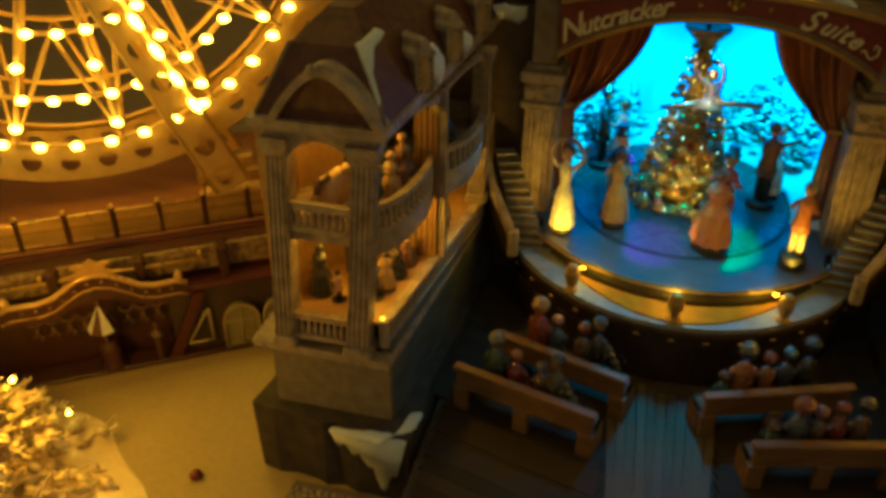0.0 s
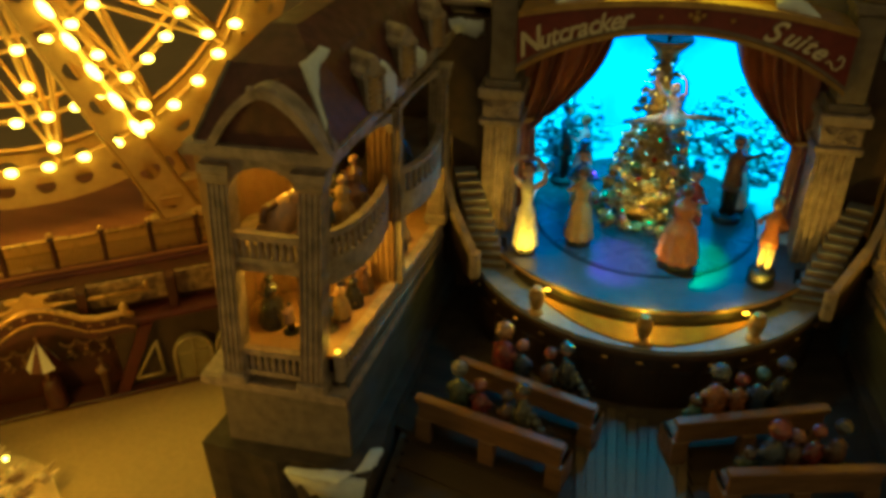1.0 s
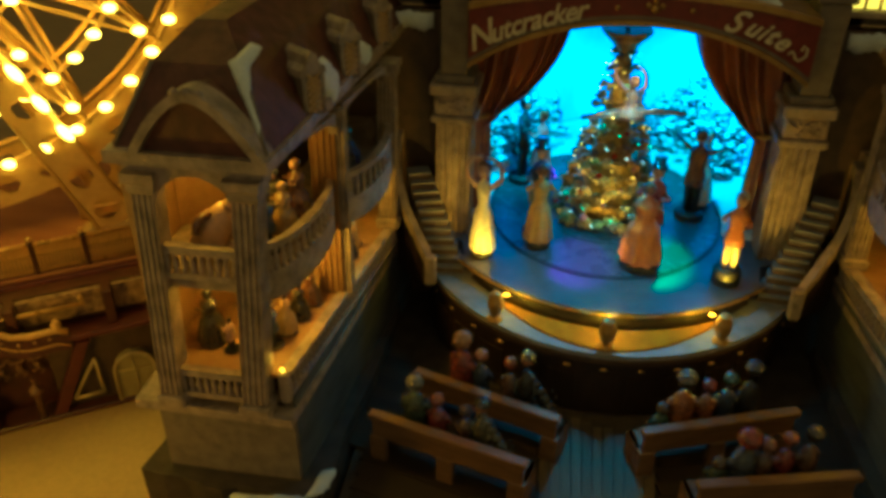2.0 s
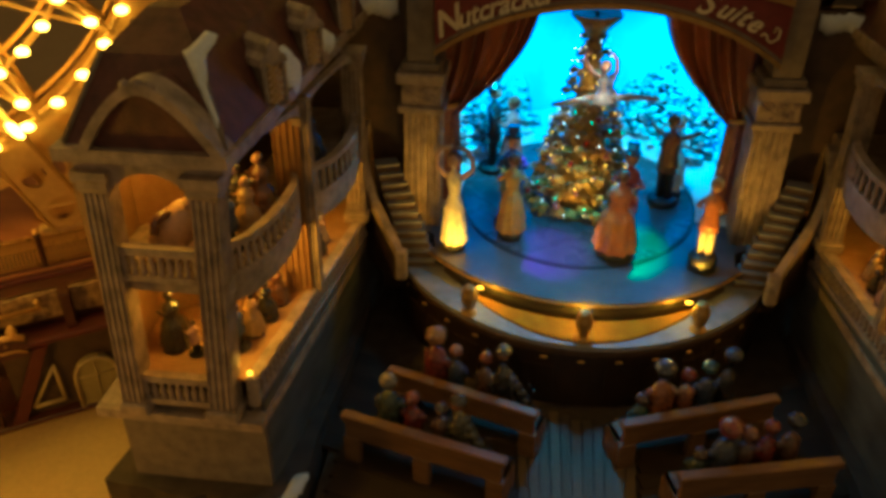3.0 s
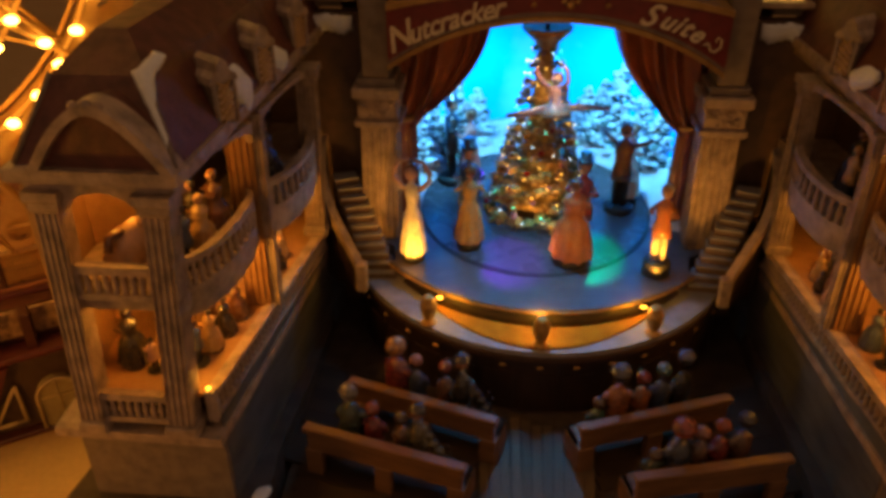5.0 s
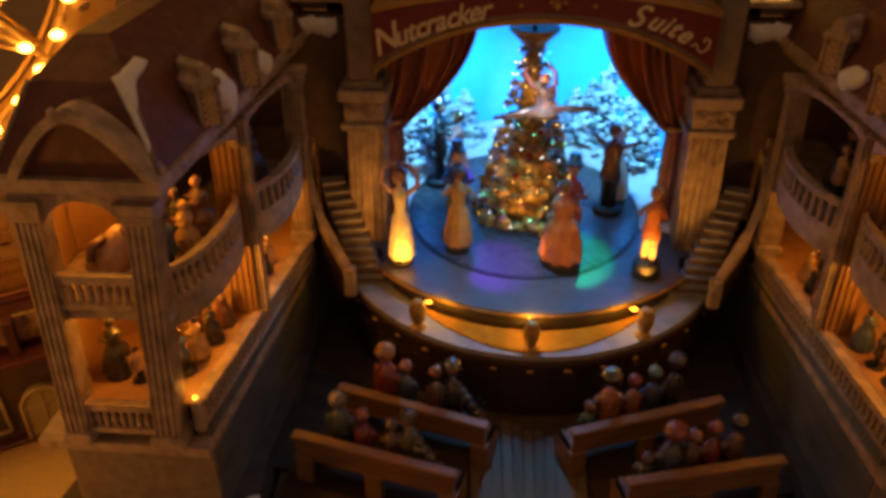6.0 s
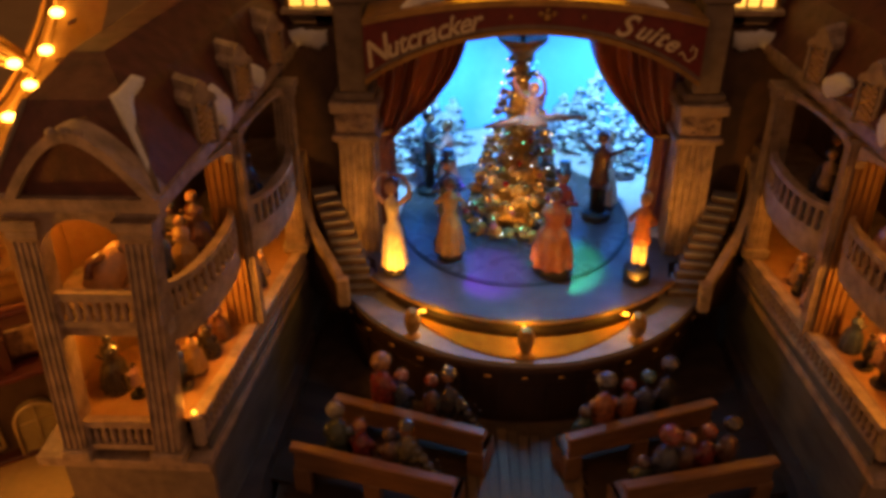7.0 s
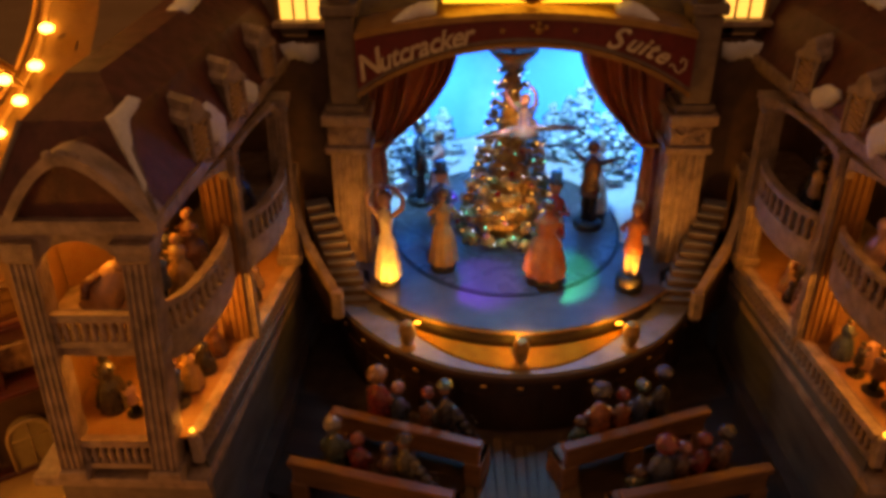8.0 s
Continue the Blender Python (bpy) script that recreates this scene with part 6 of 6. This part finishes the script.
    ring = [bm.verts.new(FM @ Vector((c - 0.001 + 0.0068 * math.cos(2 * math.pi * k / nseg), 0.001 + 0.0068 * math.sin(2 * math.pi * k / nseg), 0.0192))) for k in range(nseg)]
    for k in range(nseg):
        bm.faces.new((apex, ring[k], ring[(k + 1) % nseg])).material_index = k % 2
    bm.faces.new(ring[::-1]).material_index = 1
    par = part("parasol", bm, [WHITEPAINT, FAIRRED], ride, "red and white striped parasol")
    bm = bmesh.new()
    ftube(bm, [(c - 0.001, 0.001, TABLE_Z + 0.0026), (c - 0.001, 0.001, 0.0325)], 0.0006, 6)
    ball(bm, FM @ Vector((c - 0.001, 0.001, 0.0325)), 0.0010, sub=1)
    part("pole", bm, FAIRSWAG, par)
    bm = bmesh.new()
    lathe(bm, [(0.0050, 0), (0.0056, 0.002), (0.0042, 0.004), (0.0046, 0.010), (0.0036, 0.0145), (0.0026, 0.0155)], (FM @ Vector((c - 0.0005, 0.0030, -0.0045))), 14)
    part("stall", bm, FAIRDARK, ride)
    bm = bmesh.new()
    lathe(bm, [(0.0015, 0), (0.0015, 0.0125), (0.0028, 0.0135), (0.0028, 0.0152), (0.0006, 0.0165), (0.0006, 0.0190), (0.0012, 0.0200)], (FM @ Vector((c + 0.0205, 0.002, -0.0045))), 10)
    part("lamp_stand", bm, FAIRSWAG, ride)
# slanting red buttress with triangular opening, and the double door
bm = bmesh.new()
fpoly(bm, [(0.0185, -0.0045), (0.0235, -0.0045), (0.0385, 0.0285), (0.0335, 0.0285)], 0.0010, 0.0040)
part("buttress", bm, FAIRRED, ride)
bm = bmesh.new()
tri = [(0.0275, 0.0002), (0.0392, 0.0002), (0.0385, 0.0180)]
for p, q in zip(tri, tri[1:] + tri[:1]):
    ftube(bm, [(p[0], 0.0030, p[1]), (q[0], 0.0030, q[1])], 0.0008, 6)
part("triangle_frame", bm, FRAMEPAINT, ride, "ochre triangular frame")
bm = bmesh.new()
fbox(bm, 0.022, 0.082, 0.0050, 0.0142, -0.0045, 0.0289)
part("recess", bm, DARKWOOD, ride)
for c in (0.0530, 0.0715):
    bm = bmesh.new()
    arch = [(c - 0.0078, -0.0045), (c + 0.0078, -0.0045)] + arc_xz(c, 0.0100, 0.0078, 0, 180, 12)
    fpoly(bm, arch, 0.0010, 0.0048)
    dr = part("door", bm, DOORPAINT, ride, "ochre round-headed door")
    bm = bmesh.new()
    ftube(bm, [(u, 0.0006, z) for u, z in [(c + 0.0080, -0.0045)] + arc_xz(c, 0.0100, 0.0080, 0, 180, 14) + [(c - 0.0080, -0.0045)]], 0.0009, 6)
    ftube(bm, [(c, 0.0008, -0.0045), (c, 0.0008, 0.0178)], 0.0004, 5)
    ftube(bm, [(c - 0.0078, 0.0008, 0.0098), (c + 0.0078, 0.0008, 0.0098)], 0.0004, 5)
    part("door_frame", bm, FRAMEPAINT, dr)
under(ride)

# ---- big wheel on the deck ----
HUB = (-0.0003, 0.050, 0.2025)
wheel = thing("ferris_wheel", "golden metal big wheel with rings of glowing bulbs", "ferris wheel", fair(HUB[0], HUB[1], 0.05))
WM = FM @ Matrix.Translation(HUB)


def wheel_pt(r, deg, b):
    t = radians(deg)
    return WM @ Vector((r * math.cos(t), b, r * math.sin(t)))


RINGS = ((0.1108, 48, -1.8), (0.0900, 48, -5.2), (0.0617, 34, -0.4))
for b in (-0.011, 0.011):
    # outer rim plate with round holes
    bm = bmesh.new()
    nh = 48
    for k in range(nh):
        t0, t1 = 360 * k / nh, 360 * (k + 1) / nh
        mid_t, mid_r = (t0 + t1) / 2, 0.1192
        m_out = []
        for j in range(8):
            a = 2 * math.pi * j / 8 + math.pi / 8
            m_out.append((mid_r + 0.0042 * math.sin(a), mid_t + math.degrees(0.0042 * math.cos(a) / mid_r)))
        edge = [(0.1275, t1), (0.1275, mid_t), (0.1275, t0), (mid_r, t0), (0.1125, t0), (0.1125, mid_t), (0.1125, t1), (mid_r, t1)]
        edge = edge[-1:] + edge[:-1]
        for face_b in (b - 0.0012, b + 0.0012):
            vi = [bm.verts.new(wheel_pt(r, d, face_b)) for r, d in m_out]
            ve = [bm.verts.new(wheel_pt(r, d, face_b)) for r, d in edge]
            for j in range(8):
                bm.faces.new((vi[j], vi[(j + 1) % 8], ve[(j + 1) % 8], ve[j]))
    bmesh.ops.remove_doubles(bm, verts=bm.verts, dist=1e-5)
    part("rim_plate", bm, WHEEL, wheel, "golden rim plate pierced with round holes")
    for r, cnt, turn in RINGS:
        bm = bmesh.new()
        pts = [wheel_pt(r, 360 * k / 72, b) for k in range(73)]
        tube(bm, pts, 0.0012, 5)
        part("ring", bm, WHEEL, wheel)
    bm = bmesh.new()
    for k in range(16):
        tube(bm, [wheel_pt(0.006, 22.5 * k + 8.3, b), wheel_pt(0.113, 22.5 * k + 8.3, b)], 0.0013, 5)
    part("spokes", bm, WHEEL, wheel)
    bm = bmesh.new()
    for k in range(32):
        tube(bm, [wheel_pt(0.0617, 22.5 * (k // 2 + 0.5) + 8.3, b), wheel_pt(0.1105, 22.5 * (k // 2 + (0 if k % 2 else 1)) + 8.3, b)], 0.0009, 4)
    part("lattice", bm, WHEEL, wheel)
bm = bmesh.new()
ball(bm, (0, 0, 0), 0.0022, sub=2, squash=(1.25, 1, 0.8))
bulb = part("bulb", bm, BULB, wheel, "glowing golden bulb")
first = True
for b in (-0.0135,):
    for r, cnt, turn in RINGS:
        for k in range(cnt):
            p = wheel_pt(r, 360 * k / cnt - 90 + turn, b)
            if first:
                bulb.matrix_basis = Matrix.Translation(p)
                first = False
            else:
                piece("bulb", bulb.data, wheel, Matrix.Translation(p))
for k in range(16):
    piece("bulb", bulb.data, wheel, Matrix.Translation(wheel_pt(0.1030, 22.5 * k + 8.3, -0.0135)))
    piece("bulb", bulb.data, wheel, Matrix.Translation(wheel_pt(0.0765, 22.5 * k + 8.3, -0.0135)))
bm = bmesh.new()
lathe(bm, [(0.008, 0), (0.010, 0.002), (0.010, 0.030), (0.008, 0.032)], (0, 0, -0.016), 18, m=WM @ Matrix.Rotation(radians(90), 4, "X"))
part("hub", bm, WHEEL, wheel)
bm = bmesh.new()
box(bm, -0.026, 0.008, -0.026, 0.026, -0.006, 0.006, 0.001, m=WM)
part("axle_beam", bm, WHEEL, wheel)
# A-frame legs with pierced plates and a light strip along the outer edge
APEX = -0.0040
for b, front in ((-0.0195, True), (0.0195, False)):
    for side in (-1, 1):
        foot = (APEX + side * 0.0640, b, 0.0645 - HUB[2])
        top = (APEX + side * 0.003, b, 0.0)
        bm = bmesh.new()
        n = 9
        dx, dz = foot[0] - top[0], foot[2] - top[2]
        ln = math.hypot(dx, dz)
        ux, uz = dx / ln, dz / ln
        px, pz = -uz, ux
        for k in range(n):
            q0, q1 = ln * k / n, ln * (k + 1) / n
            w0, w1 = 0.0050 + 0.0030 * k / n, 0.0050 + 0.0030 * (k + 1) / n
            c = (q0 + q1) / 2
            hr = 0.68 * (w0 + w1) / 2
            inner = [(c + hr * math.cos(2 * math.pi * j / 8 + math.pi / 8), hr * math.sin(2 * math.pi * j / 8 + math.pi / 8)) for j in range(8)]
            outer = [(q1, 0), (q1, w1), (c, (w0 + w1) / 2), (q0, w0), (q0, 0), (q0, -w0), (c, -(w0 + w1) / 2), (q1, -w1)]
            for bb in (b - 0.0015, b + 0.0015):
                vi = [bm.verts.new(WM @ Vector((top[0] + ux * s + px * d, bb, top[2] + uz * s + pz * d))) for s, d in inner]
                ve = [bm.verts.new(WM @ Vector((top[0] + ux * s + px * d, bb, top[2] + uz * s + pz * d))) for s, d in outer]
                for j in range(8):
                    bm.faces.new((vi[j], vi[(j + 1) % 8], ve[(j + 1) % 8], ve[j]))
        bmesh.ops.remove_doubles(bm, verts=bm.verts, dist=1e-5)
        leg = part("leg", bm, WHEEL, wheel, "pierced golden support leg")
        bm = bmesh.new()
        for sg in (-1, 1):
            tube(bm, [WM @ Vector((top[0] + ux * q + px * sg * (0.0050 + 0.0030 * q / ln), b - 0.001, top[2] + uz * q + pz * sg * (0.0050 + 0.0030 * q / ln))) for q in (0, ln / 2, ln)], 0.0011, 6)
        part("edge_bar", bm, WHEEL, leg)
        if front:
            bm = bmesh.new()
            sg = side
            tube(bm, [WM @ Vector((top[0] + ux * q + px * sg * (0.0050 + 0.0030 * q / ln), b - 0.0030, top[2] + uz * q + pz * sg * (0.0050 + 0.0030 * q / ln))) for q in (0, ln * 0.4, ln * 0.72)], 0.0009, 6)
            part("light_strip", bm, LEDSTRIP, leg, "thin golden light strip")
            for j in range(8):
                q = ln * (0.06 + 0.092 * j)
                piece("bulb", bulb.data, leg, Matrix.Translation(WM @ Vector((top[0] + ux * q + px * sg * (0.0050 + 0.0030 * q / ln), b - 0.0045, top[2] + uz * q + pz * sg * (0.0050 + 0.0030 * q / ln)))) @ Matrix.Rotation(radians(33.5), 4, "Z") @ Matrix.Rotation(radians(side * 58), 4, "Y") @ Matrix.Diagonal((1.5, 1.0, 1.1, 1)))
        bm = bmesh.new()
        for v in (0,):
            box(bm, foot[0] - 0.014, foot[0] + 0.014, b - 0.0022, b + 0.006, 0.0502 - HUB[2], 0.0640 - HUB[2], 0.0012, m=WM)
            box(bm, foot[0] - 0.016, foot[0] + 0.016, b - 0.0030, b + 0.007, 0.0502 - HUB[2], 0.0560 - HUB[2], 0.0008, m=WM)
        part("foot", bm, WHEEL, leg)
under(wheel)

# ---- frosted tree, bead, cobbles ----
ICE_AT = Vector((-0.262, -0.176, TABLE_Z))
ice = thing("frosted_tree", "frosted crystal Christmas tree shining gold in the bulbs' light", "tree", ICE_AT)
bm = bmesh.new()
lathe(bm, [(0.012, 0), (0.012, 0.002), (0.004, 0.006), (0.003, 0.09)], segs=12)
part("trunk", bm, BARK, ice)
ri = random.Random(31)
for tier in range(6):
    bm = bmesh.new()
    z = 0.006 + 0.014 * tier
    r = 0.062 * (1 - tier / 7.0)
    cnt = 34 - 4 * tier
    for k in range(cnt):
        t = 2 * math.pi * (k + ri.random()) / cnt
        for q in range(7):
            rr = r * (0.30 + 0.115 * q) * ri.uniform(0.9, 1.1)
            p = Vector((rr * math.cos(t), rr * math.sin(t), z + ri.uniform(-0.004, 0.004) + 0.014 * (1 - rr / r)))
            for w in range(3):
                e = Vector((ri.uniform(-1, 1), ri.uniform(-1, 1), ri.uniform(-0.7, 0.7))) * 0.0026
                ball(bm, p + e, ri.uniform(0.0012, 0.0027), sub=1, squash=(1.3, 1.1, 0.8), rough=0.85, rnd=ri)
                d = Vector((math.cos(t) + ri.uniform(-0.9, 0.9), math.sin(t) + ri.uniform(-0.9, 0.9), ri.uniform(-0.3, 0.6)))
                tube(bm, [p + e, p + e + d * 0.0022, p + e + d * 0.0040 + Vector((0, 0, 0.0008))], 0.0010, 5, 0, 0.0004)
        if k % 11 == 0 and tier < 2:
            d = Vector((math.cos(t), math.sin(t), 0.5))
            p = Vector((r * 0.85 * math.cos(t), r * 0.85 * math.sin(t), z))
            for w in (-0.3, 0.25):
                e = d + Vector((-math.sin(t) * w, math.cos(t) * w, 0.1 * w))
                tube(bm, [p, p + e * 0.007, p + e * 0.012 + Vector((0, 0, 0.004))], 0.0009, 5, 0, 0.0005)
    part("bough", bm, ICE, ice, "tier of icy needles")

bm = bmesh.new()
rows = []
for k in range(40):
    t = 2 * math.pi * k / 40
    e = 1 + 0.10 * math.sin(3 * t + 1) + 0.05 * math.sin(7 * t)
    rows.append([(0.074 * e, 0), (0.070 * e, 0.0022), (0.058 * e, 0.0042), (0.030, 0.0062), (0.006, 0.0070)])
ring = [[bm.verts.new((r0 * math.cos(2 * math.pi * k / 40), r0 * math.sin(2 * math.pi * k / 40), z0)) for r0, z0 in rw] for k, rw in enumerate(rows)]
for k in range(40):
    for j in range(4):
        bm.faces.new((ring[k][j], ring[(k + 1) % 40][j], ring[(k + 1) % 40][j + 1], ring[k][j + 1]))
part("snow_base", bm, ICE, ice, "low mound of icy snow round the foot", smooth=True)
bm = bmesh.new()
ball(bm, (0, 0, 0), 0.0011, sub=2)
tiny = part("fairy_light", bm, BULB, ice, "tiny golden bulb")
tiny.matrix_basis = Matrix.Translation((0.03, 0.03, 0.05))
for k in range(34):
    tier = k % 6
    r = 0.060 * (1 - tier / 7.0) * ri.uniform(0.75, 1.0)
    t = k * 2.399963
    piece("fairy_light", tiny.data, ice, Matrix.Translation((r * math.cos(t), r * math.sin(t), 0.011 + 0.014 * tier + 0.004)))

bm = bmesh.new()
lathe(bm, [(0.0016, 0), (0.0026, 0.0012), (0.0022, 0.0028), (0.0008, 0.0042)], segs=10)
bead = part("loose_bead", bm, [DARKRED])
bead.location = (-0.1743, -0.1312, TABLE_Z)
tagged(bead, "tiny dark red loose bead on the cream board", "bead")

path = thing("cobbled_path", "small patch of pale cobblestones before the theatre", "path", (-0.115, -0.14, TABLE_Z), kind="structure")
bm = bmesh.new()
prism(bm, [(-0.022, -0.030), (0.055, -0.032), (0.055, 0.019), (-0.020, 0.017)], 0, 0.0012)
part("bedding", bm, STONE_DIM, path)
bm = bmesh.new()
lathe(bm, [(0.00135, 0), (0.00130, 0.0006), (0.0009, 0.0011), (0.0003, 0.0013)], segs=7)
cob = part("cobble", bm, COBBLE, path)
rc = random.Random(5)
at = []
for i in range(20):
    for j in range(14):
        at.append((-0.019 + 0.0030 * i + (0.0015 if j % 2 else 0), -0.022 + 0.0027 * j))
for i, (x, y) in enumerate(at):
    m = Matrix.Translation((x + rc.uniform(-0.0002, 0.0002), y + rc.uniform(-0.0002, 0.0002), 0.0011)) @ Matrix.Diagonal((rc.uniform(0.9, 1.1), rc.uniform(0.85, 1.05), rc.uniform(0.8, 1.2), 1))
    if i:
        piece("cobble", cob.data, path, m)
    else:
        cob.matrix_basis = m
